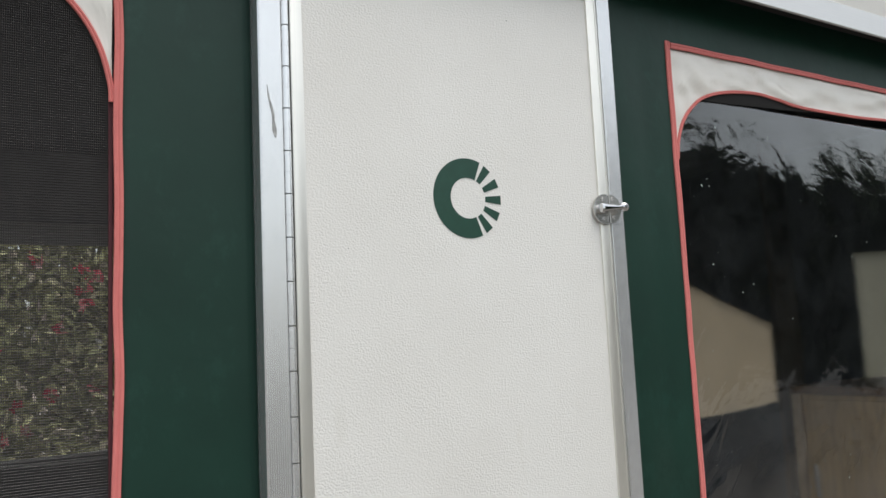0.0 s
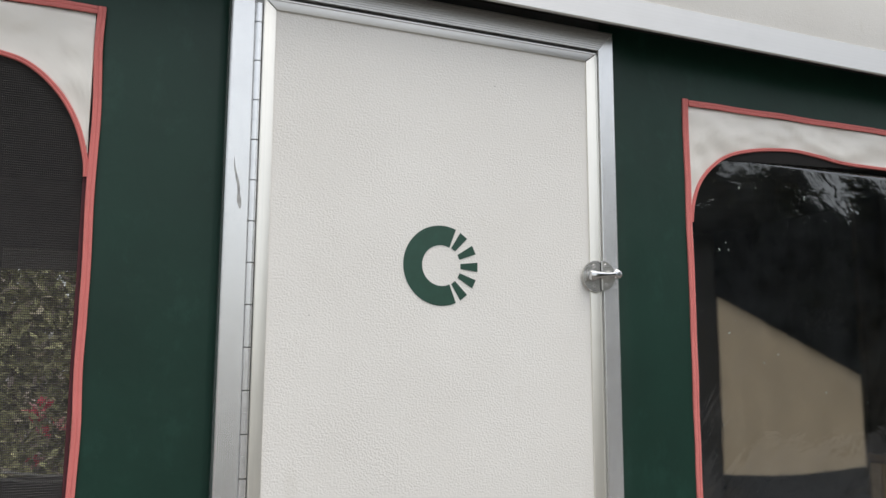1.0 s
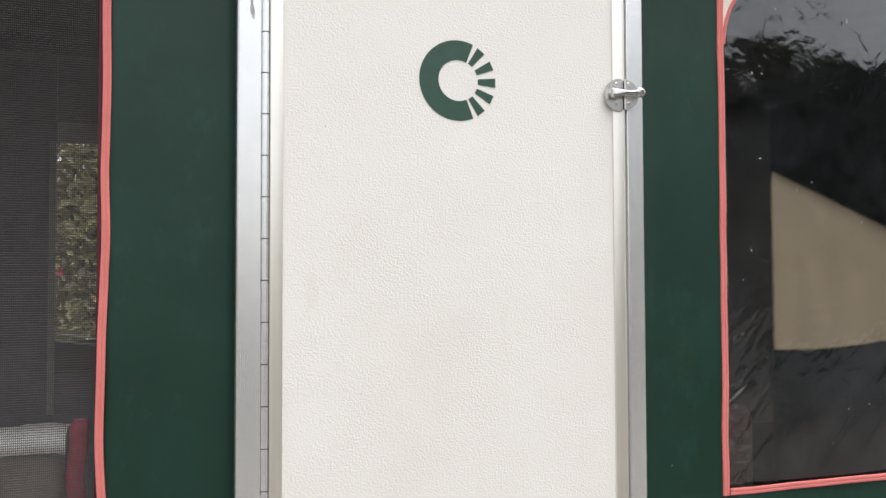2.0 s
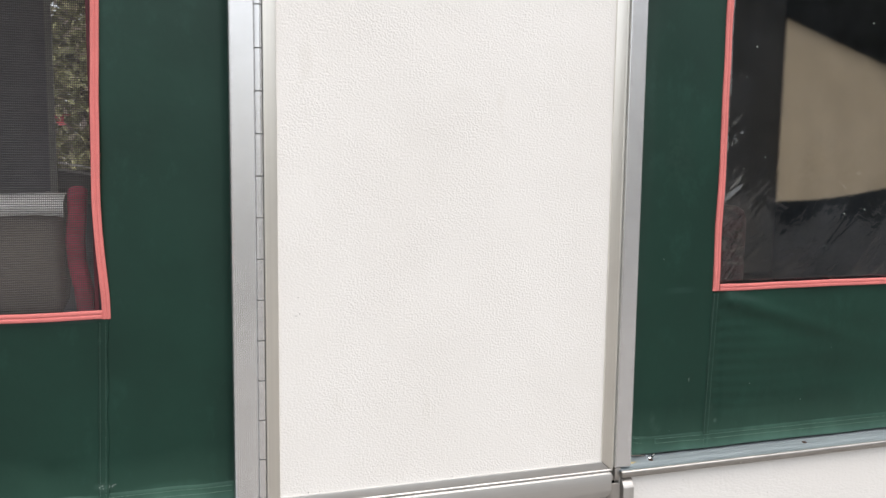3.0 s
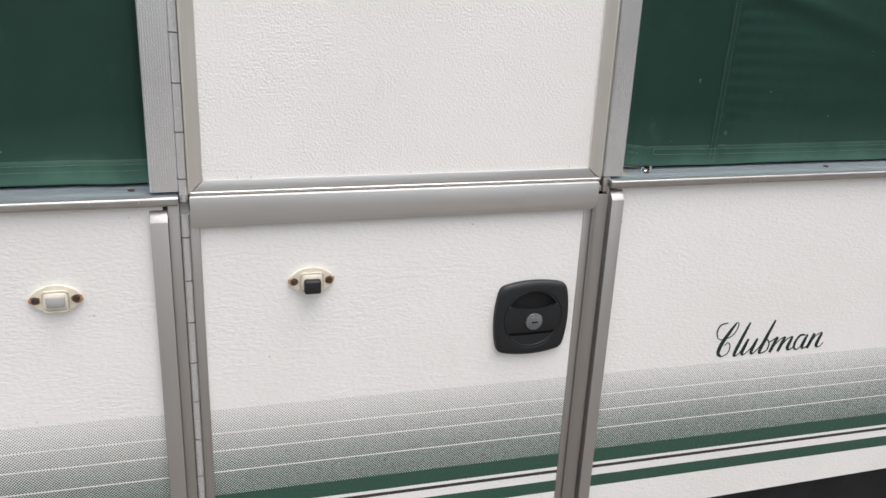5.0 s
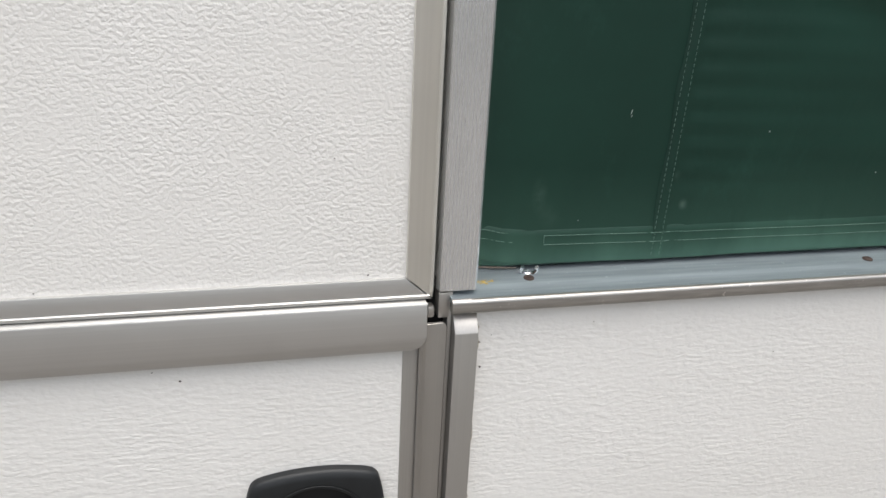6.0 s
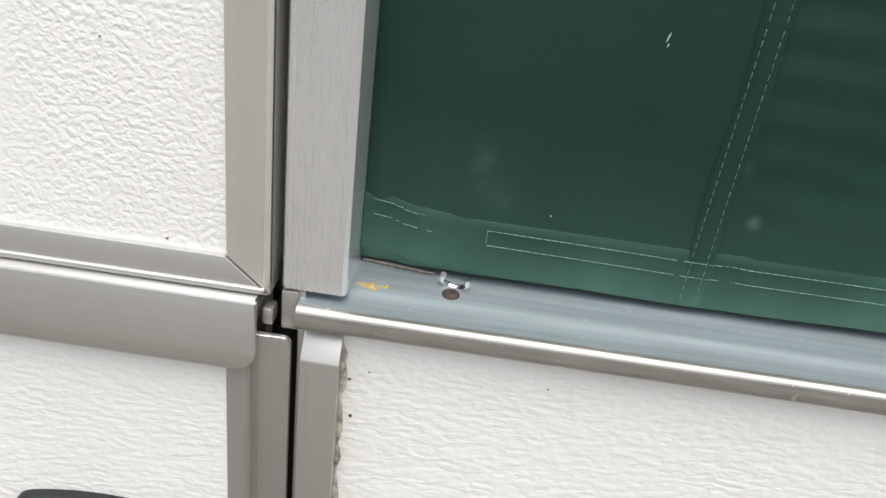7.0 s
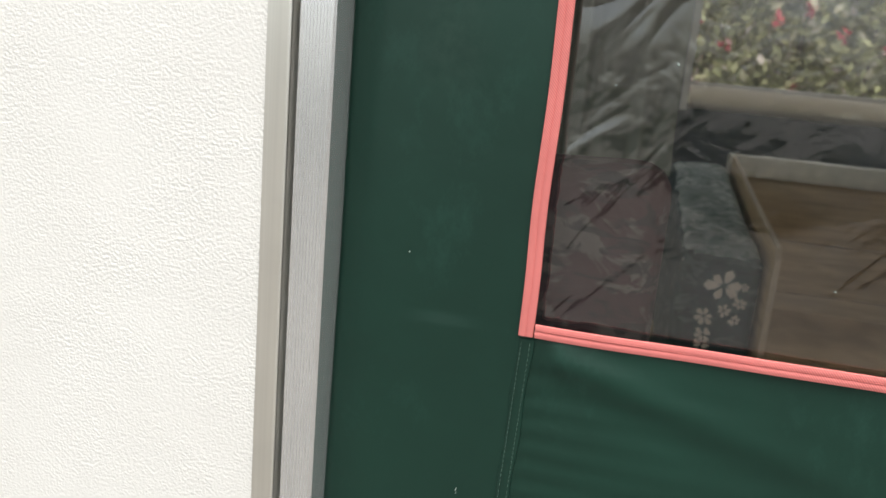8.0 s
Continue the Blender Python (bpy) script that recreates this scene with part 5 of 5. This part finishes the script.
for k in range(41):
    x = B0 + 0.002 + (B1 - B0 - 0.004) * k / 40
    sag = 0.004 * noise.noise((x * 3, 0, 0))
    rows.append([bm.verts.new((x, fy1 + 0.030 - 0.045 * math.sin(radians(a)), 1.412 + sag - 0.050 * math.cos(radians(a)))) for a in range(15, 181, 15)])
for a, b in zip(rows, rows[1:]):
    for k in range(len(a) - 1):
        bm.faces.new((a[k], a[k + 1], b[k + 1], b[k]))
part("rolled_flap", bm, FLAP, far, "rolled translucent cream window flap")
part("flap_edge", box(B0 + 0.002, B1 - 0.002, fy1 + 0.034, fy1 + 0.040, 1.456, 1.474, 0.002), CREAM, far)
bm = bmesh.new()
rows = []
for k in range(101):
    x = A1 + 0.03 + (B0 - A1 - 0.055) * k / 100
    rows.append([bm.verts.new((x + 0.01 * noise.noise((k * 0.05, q * 3, 1.0)), fy0 - 0.022 + 0.012 * math.sin(k * 0.30 + 3.5 * noise.noise((k * 0.03, q * 1.5, 6.0))) + 0.006 * noise.noise((x * 8, q * 5, 3.0)), q)) for q in [1.19 + 1.24 * i / 24 for i in range(25)]])
for a, b in zip(rows, rows[1:]):
    for k in range(24):
        bm.faces.new((a[k], a[k + 1], b[k + 1], b[k]))
curtain = holder("curtain", "grey-green gathered curtain hanging between the far windows", "curtain")
part("cloth", bm, cloth("grey_green_curtain", (0.34, 0.345, 0.29), 0.7, 900.0, 0.12, (0.42, 0.42, 0.36)), curtain, angle=60)
part("rail", tube([(A1 + 0.01, fy0 - 0.022, 2.433), (B0 - 0.01, fy0 - 0.022, 2.433)], 0.006, 8), GREY_PL, curtain)
# wide opening in this unseen end is added to let daylight into the interior
end_l = holder("wall_end", "dark end wall lining with an unseen opening added for daylight", "wall", kind="structure")
for y0, y1, z0, z1 in ((0.026, 0.20, 0.401, 2.46), (1.75, FAR_Y, 0.401, 2.46), (0.2002, 1.7498, 0.401, 1.05), (0.2002, 1.7498, 2.30, 2.46)):
    part("cloth", box(BODY_X0 - 0.019, BODY_X0 - 0.001, y0, y1, z0, z1), INNER, end_l)
# end wall with two thin light-coloured cloth panels that daylight shines through
end_r = holder("wall_end", "dark end wall with two sun-lit beige cloth panels", "wall", kind="structure")
ex0, ex1 = BODY_X1 - 0.010, BODY_X1 + 0.010
T = [(1.9425, 1.330), (1.9425, 2.166), (1.115, 1.778), (1.115, 1.462)]  # beige panel corners
G = [(0.735, 1.500), (0.735, 2.026), (0.10, 2.000), (0.10, 1.500)]
for pts in ([(FAR_Y, 0.401), (FAR_Y, 2.46), (1.9425, 2.46), (1.9425, 0.401)],
            [T[0], (1.9425, 0.401), (1.115, 0.401), T[3]] + [(T[3][0] + (T[0][0] - T[3][0]) * k / 12, T[3][1] + (T[0][1] - T[3][1]) * k / 12 - 0.020 * math.sin(math.pi * k / 12)) for k in range(1, 12)], [T[1], T[2], (1.115, 2.46), (1.9425, 2.46)],
            [(1.115, 0.401), (0.735, 0.401), (0.735, 2.46), (1.115, 2.46)],
            [G[0], (0.735, 0.401), (0.10, 0.401), G[3]], [G[1], G[2], (0.10, 2.46), (0.735, 2.46)],
            [(0.10, 0.401), (0.026, 0.401), (0.026, 2.46), (0.10, 2.46)]):
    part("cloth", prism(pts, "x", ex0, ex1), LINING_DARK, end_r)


# ---- inside things ----
def hung_cloth(name, x, outline, material, seed, parent, sag=0.0):
    """A curtain in a plane x, between sloping top and bottom edges. outline: y at both ends, bottom and top z at both ends."""
    ya, yb, za0, za1, zb0, zb1 = outline
    bm = bmesh.new()
    rows = []
    n, m = 60, 14
    for k in range(n + 1):
        s = k / n
        y = ya + (yb - ya) * s
        lo, hi = za0 + (zb0 - za0) * s - sag * math.sin(math.pi * s), za1 + (zb1 - za1) * s
        rows.append([bm.verts.new((x + 0.003 * math.sin(s * 26 + noise.noise((s * 4, j * 0.2, seed)) * 2) * (1 - 0.5 * j / m) + 0.003 * noise.noise((s * 6, j * 0.3, seed)), y, lo + (hi - lo) * j / m)) for j in range(m + 1)])
    for a, b in zip(rows, rows[1:]):
        for j in range(m):
            bm.faces.new((a[j], b[j], b[j + 1], a[j + 1]))
    return part(name, bm, material, parent, "thin beige cloth panel", angle=180)


hung_cloth("cloth_panel", BODY_X1 - 0.004, (1.942, 1.1155, 1.3305, 2.1655, 1.4625, 1.7775), LIT, 1.0, end_r, 0.020)
hung_cloth("cloth_panel", BODY_X1 - 0.004, (0.7345, 0.1005, 1.5005, 2.0255, 1.5005, 1.9995), LIT_GREY, 5.0, end_r)
tagged(part("upright_board", box(2.20, 2.33, 0.843, 0.866, 0.401, 2.460, 0.003), simple("dark_brown_board", (0.060, 0.042, 0.034), 0.5, 0.0, 0.3, 12)), "dark brown upright board from floor to roof", "board")


def tall_cupboard():
    """Kitchen cupboard against the front wall, with a paler corner strip and two doors on the aisle side."""
    c = holder("cupboard", "brown wooden kitchen cupboard with a tan corner strip", "cupboard")
    part("body", box(1.955, 2.45, 0.085, 0.625, 0.402, 1.545, 0.003), OAK, c)
    part("top", box(1.945, 2.46, 0.080, 0.635, 1.546, 1.572, 0.004), OAK_DARK, c)
    part("corner_strip", box(1.946, 1.954, 0.600, 0.634, 0.402, 1.545, 0.002), EDGING, c, "tan corner strip")
    for z0, z1 in ((0.45, 1.02), (1.03, 1.53)):
        d = part("door", box(1.9455, 1.9545, 0.110, 0.590, z0, z1, 0.003), OAK, c)
        part("handle", box(1.936, 1.9453, 0.555, 0.567, (z0 + z1) / 2 - 0.05, (z0 + z1) / 2 + 0.05, 0.003), ALU_DULL, d)


tall_cupboard()


def wood_unit():
    """Low wooden unit: thin side board with a sloping top edge, back board and cream top edge."""
    u = holder("cupboard", "brown wooden side unit with a cream top edge", "cupboard")
    pts = [(0.858, 0.402), (0.858, 1.203), (0.870, 1.217), (1.670, 1.292), (1.670, 0.402)]
    part("side_board", prism(pts, "x", 1.1662, 1.1728, 0.001), UNIT_WOOD, u, "thin wooden side board")
    edge = [(0.850, 0.402), (0.850, 1.206), (0.866, 1.2215), (1.670, 1.2966), (1.670, 1.2926), (0.870, 1.2175), (0.8575, 1.203), (0.8575, 0.402)]
    part("board_edge", prism(edge, "x", 1.1650, 1.1740, 0.0), EDGING, u, "tan edging strip")
    for z0, z1 in ((0.402, 0.93), (0.932, 1.075), (1.077, 1.242)):
        part("back_board", box(1.178, 1.85, 1.715, 1.73, z0, z1, 0.002), UNIT_WOOD, u)
    part("top_edge", box(1.160, 1.85, 1.680, 1.732, 1.243, 1.298, 0.004), CREAM_EDGE, u)
    part("shelf", box(1.178, 1.85, 0.95, 1.714, 0.86, 0.88), UNIT_WOOD, u)
    part("front_board", box(1.178, 1.85, 0.935, 0.949, 0.402, 0.90), UNIT_WOOD, u)
    part("end_board", box(1.851, 1.865, 1.25, 1.73, 0.402, 0.90), UNIT_WOOD, u)
    return u


wood_unit()


def back_cushion():
    """Plump patterned cushion leaning against the wall below the curtain."""
    bm = bmesh.new()
    made = bmesh.ops.create_cube(bm, size=1.0)["verts"]
    for v in made:
        v.co = Vector((0.790 + v.co.x * 0.27, 0.125 + v.co.y * 0.10, 1.160 + v.co.z * 0.54))
    bmesh.ops.bevel(bm, geom=list(bm.edges), offset=0.035, segments=4, profile=0.6, affect="EDGES")
    bmesh.ops.subdivide_edges(bm, edges=list(bm.edges), cuts=2, use_grid_fill=True)
    for v in bm.verts:
        v.co += Vector((0.004, 0.010, 0.008)) * noise.noise(v.co * 9)
    c = holder("seat_cushion", "maroon and grey patterned cushion standing behind the clear window", "cushion")
    part("cover", bm, MAROON_PRINT, c, angle=60)
    b = holder("bench", "dark wooden bench box under the patterned cushion", "bench")
    part("box", box(0.655, 0.925, 0.065, 0.55, 0.402, 0.86), OAK, b)
    part("seat_board", box(0.65, 0.93, 0.060, 0.56, 0.861, 0.879, 0.003), OAK, b)


back_cushion()


def seat_cushion(name, x0, x1, y0, y1, z0, za, zb, material, label, flowers=False):
    """Thick foam cushion on edge; its top rises from za at the front to zb at the back."""
    bm = bmesh.new()
    made = bmesh.ops.create_cube(bm, size=1.0)["verts"]
    for v in made:
        yy = y0 if v.co.y < 0 else y1
        v.co = Vector((x0 if v.co.x < 0 else x1, yy, z0 if v.co.z < 0 else (za if yy == y0 else zb)))
    bmesh.ops.bevel(bm, geom=list(bm.edges), offset=0.022, segments=4, profile=0.6, affect="EDGES")
    c = holder(name, label, "cushion", at=(0, 0, 0))
    part("cover", bm, material, c, angle=60)
    if flowers:
        rng = random.Random(3)
        slope = (zb - za) / (y1 - y0)
        bm = bmesh.new()
        rows = []

        def dip(d):
            d = min(0.024, max(0.0, d))
            return 0.024 - math.sqrt(0.024 ** 2 - (0.024 - d) ** 2)

        for k in range(49):
            y = y0 + 0.004 + (y1 - y0 - 0.008) * k / 48
            row = []
            for q in range(21):
                x = x0 + 0.003 + (x1 - x0 - 0.006) * q / 20
                fall = min(0.024, dip(x - x0) + dip(x1 - x) + dip(y - y0))
                row.append(bm.verts.new((x, y, za + slope * (y - y0) + 0.0035 - fall + 0.004 * math.sin(math.pi * q / 20) + 0.003 * noise.noise((q * 0.24, y * 16, 4.0)))))
            rows.append(row)
        for a, b in zip(rows, rows[1:]):
            for q in range(20):
                bm.faces.new((a[q], a[q + 1], b[q + 1], b[q]))
        # same fabric as the cover; window light on the top is painted as paler colours
        part("lit_top", bm, blotched("floral_window_lit", (0.27, 0.30, 0.265), (0.50, 0.50, 0.45), (0.12, 0.15, 0.13)), c, "cushion top in a paler print for the window light on it", angle=60)
        petal = simple("cream_print", (0.66, 0.56, 0.45), 0.8)
        for fx, fz, size in ((1.0946, 1.127, 1.15), (1.128, 1.097, 0.45), (1.069, 1.064, 0.62), (1.072, 1.028, 0.62), (1.102, 1.080, 0.42), (1.124, 1.064, 0.4), (1.131, 1.131, 0.28)):
            bm = bmesh.new()
            for k in range(6):
                a = k * math.pi / 3 + 0.4 * rng.random()
                s = size * rng.uniform(0.8, 1.15)
                p = [(fx + s * r * math.cos(a + d), fz + s * r * math.sin(a + d)) for r, d in ((0.004, 0), (0.013, 0.42), (0.023, 0.36), (0.029, 0.05), (0.024, -0.30), (0.013, -0.42))]
                prism(p, "y", y0 - 0.0012, y0 + 0.002, 0.0, bm)
            part("printed_flower", bm, petal, c, "cream printed flower", smooth=False)
    return c


seat_cushion("seat_cushion", 1.010, 1.159, 0.91, 1.66, 0.86, 1.185, 1.262, blotched("floral_dark_green", (0.010, 0.030, 0.023), (0.075, 0.10, 0.085), (0.006, 0.014, 0.012)), "dark green cushion printed with cream flowers", True)
bench = holder("bench", "dark wooden bench box along the far wall", "bench")
part("box", box(0.70, 1.159, 0.93, FAR_Y - 0.03, 0.402, 0.84), OAK, bench)
part("seat_board", box(0.69, 1.159, 0.92, FAR_Y - 0.02, 0.841, 0.859, 0.003), OAK, bench)
sofa = holder("sofa", "beige sofa with its back against the netting window", "sofa")
part("base", box(-1.2, -0.26, 0.065, 0.70, 0.402, 0.85, 0.02), CARPET, sofa)
part("seat", box(-1.2, -0.26, 0.17, 0.70, 0.852, 0.98, 0.03, 3), BEIGE, sofa)
bm = bmesh.new()
made = bmesh.ops.create_cube(bm, size=1.0)["verts"]
for v in made:
    v.co = Vector((-0.729 + v.co.x * 0.912, 0.112 + v.co.y * 0.10, 1.362 + v.co.z * 0.165))
bmesh.ops.bevel(bm, geom=list(bm.edges), offset=0.028, segments=4, profile=0.6, affect="EDGES")
bmesh.ops.subdivide_edges(bm, edges=list(bm.edges), cuts=2, use_grid_fill=True)
for v in bm.verts:
    v.co += Vector((0, 0.006, 0.010)) * noise.noise(v.co * 9)
part("back_cushion", bm, simple("crumpled_cream_cloth", (0.19, 0.165, 0.135), 0.5, 0.0, 0.22, 12, 0.008, 20), sofa, "plump beige back cushion", angle=60)
# bright streak on the cushion top, put in as a white crumpled strip
bm = bmesh.new()
rows = []
for k in range(91):
    x = -1.188 + 0.918 * k / 90
    col = []
    for j, (yy, zz) in enumerate(((0.0600, 1.424), (0.0570, 1.431), (0.0570, 1.438), (0.0620, 1.446), (0.0760, 1.452), (0.105, 1.4540), (0.14, 1.4525))):
        g = 0.0045 * noise.noise((x * 22, j * 0.7, 3.0)) + 0.0030 * noise.noise((x * 55, j * 1.3, 7.0))
        drop = 0.012 * noise.noise((x * 14, 0.0, 5.0)) * (1 - j / 3) if j < 3 else 0.006 * noise.noise((x * 11, 0.0, 9.0))
        col.append(bm.verts.new((x, yy - abs(g) * 0.8, zz + g * 0.6 + drop)))
    rows.append(col)
for a, b in zip(rows, rows[1:]):
    for j in range(6):
        bm.faces.new((a[j], b[j], b[j + 1], a[j + 1]))
part("top_highlight", bm, simple("crumpled_highlight_white", (0.85, 0.84, 0.82), 0.18, 0.0, 0.1, 20, 0.004, 40), sofa, "crumpled white strip for the highlight along the cushion top", angle=60)
part("back_board", box(-1.2, -0.285, 0.075, 0.150, 0.981, 1.288, 0.01), CARPET, sofa)
bm = box(-0.2695, -0.2435, 0.075, 0.105, 0.90, 1.465, 0.008, 3)
bmesh.ops.subdivide_edges(bm, edges=[e for e in bm.edges if abs(e.verts[0].co.z - e.verts[1].co.z) > 0.1], cuts=14)
for v in bm.verts:
    v.co.x += 0.003 * math.sin(v.co.z * 40) + (0.016 * max(0, 1.36 - v.co.z) / 0.1 if v.co.z < 1.36 else 0) * 0.6
part("piped_edge", bm, RED_CLOTH, sofa, "crimson cloth edge")


# ---- planting ----
def leaf_cloud(bm, rng, n, place, size):
    for _ in range(n):
        p = place()
        a = Vector((rng.gauss(0, 1), rng.gauss(0, 1) - 0.3, rng.gauss(0.6, 1))).normalized()
        b = a.orthogonal().normalized()
        b.rotate(Matrix.Rotation(rng.random() * 6.28, 3, a))
        c = a.cross(b)
        s = size * (0.55 + 0.9 * rng.random())
        v = [bm.verts.new(p + q) for q in (-b * s, -c * s * 0.45 + a * s * 0.12, b * s, c * s * 0.45 + a * s * 0.12)]
        bm.faces.new((v[0], v[1], v[2]))
        bm.faces.new((v[0], v[2], v[3]))


def hedge(name, label, x0, x1, y0, y1, top, n, size, leaves, flowers, seed):
    rng = random.Random(seed)
    h = holder(name, label, "hedge", at=(0, 0, 0))
    bm = bmesh.new()
    x = x0
    while x < x1:
        fx, fy = x + rng.uniform(-0.1, 0.1), rng.uniform(y0 + 0.1, y1)
        tip = Vector((fx + rng.uniform(-0.4, 0.4), fy + rng.uniform(-0.3, 0.2), top * rng.uniform(0.75, 0.98)))
        tube([Vector((fx, fy, 0.0)), Vector((fx, fy, 0.0)).lerp(tip, 0.5) + Vector((rng.uniform(-0.1, 0.1), 0, 0)), tip], [0.022, 0.015, 0.004], 6, bm)
        x += (x1 - x0) / 26
    tagged(part("stems", bm, BARK, h), kind="stuff")
    clumps = []
    for _ in range(int(n / 34)):
        z = rng.uniform(0.05, top)
        clumps.append((Vector((rng.uniform(x0, x1), y0 + (y1 - y0) * rng.random() ** 1.6 + 0.15 * noise.noise((z * 2, x0, seed)), z)), rng.uniform(0.10, 0.26) * (size / 0.03) ** 0.6))

    def spot():
        if rng.random() < 0.45:
            return Vector((rng.uniform(x0, x1), rng.uniform(y0, y1), rng.uniform(0.0, top)))
        c, r = clumps[rng.randrange(len(clumps))]
        return c + Vector((rng.gauss(0, r), rng.gauss(0, r * 0.5), rng.gauss(0, r * 0.7)))

    bm = bmesh.new()
    leaf_cloud(bm, rng, n, spot, size)
    tagged(part("leaves", bm, leaves, h, "mixed green hedge leaves", smooth=False), kind="stuff")
    bm = bmesh.new()
    leaf_cloud(bm, rng, n // 5, lambda: Vector((rng.uniform(x0 - 0.3, x1 + 0.3), y1 + rng.uniform(0.0, 0.4) * (1 if flowers else -1), rng.uniform(0.0, top))), size * 3.2)
    tagged(part("inner_leaves", bm, leaves, h, smooth=False), kind="stuff")
    if flowers:
        bm = bmesh.new()

        def front():
            return Vector((rng.uniform(x0, x1), y0 + rng.uniform(-0.18, 0.1), rng.uniform(0.7, top)))

        for _ in range(flowers):
            p = front()
            leaf_cloud(bm, rng, 9, lambda: p + Vector((rng.gauss(0, 0.02), rng.gauss(0, 0.015), rng.gauss(0, 0.02))), 0.034)
        tagged(part("blossom", bm, PETALS, h, "pink and crimson blossoms", smooth=False), kind="stuff")
    return h


hedge("flowering_hedge", "dense flowering garden hedge with pink blossoms behind the camper", -4.2, 7.5, 4.7, 5.4, 3.9, 120000, 0.037, FOLIAGE, 420, 11)
hedge("conifer_hedge", "tall dark evergreen hedge across the drive", 5.4, 26.0, -9.8, -8.0, 4.75, 15000, 0.15, CONIFER, 0, 12)
# low hedge is added unseen, its height chosen so the posts reflect sky
hedge("low_hedge", "added low green hedge out of view across the drive", -9.0, 5.3, -9.4, -8.2, 0.85, 6000, 0.09, LAUREL, 0, 15)


def reflected_wall():
    """Unseen low stone wall with a coping, added to brighten the vinyl's lower reflection."""
    w = holder("wall_reflected", "added low grey stone wall with a coping, out of view, for the window's reflection", "garden wall", kind="structure")
    stone = simple("grey_rubble_stone", (0.36, 0.345, 0.325), 0.85, 0.0, 0.4, 5.0, 0.02, 9.0)
    part("body", box(5.0, 24.0, -7.85, -7.55, 0.0, 0.80), stone, w)
    part("coping", box(4.98, 24.02, -7.90, -7.50, 0.801, 0.87, 0.01), stone, w)


reflected_wall()
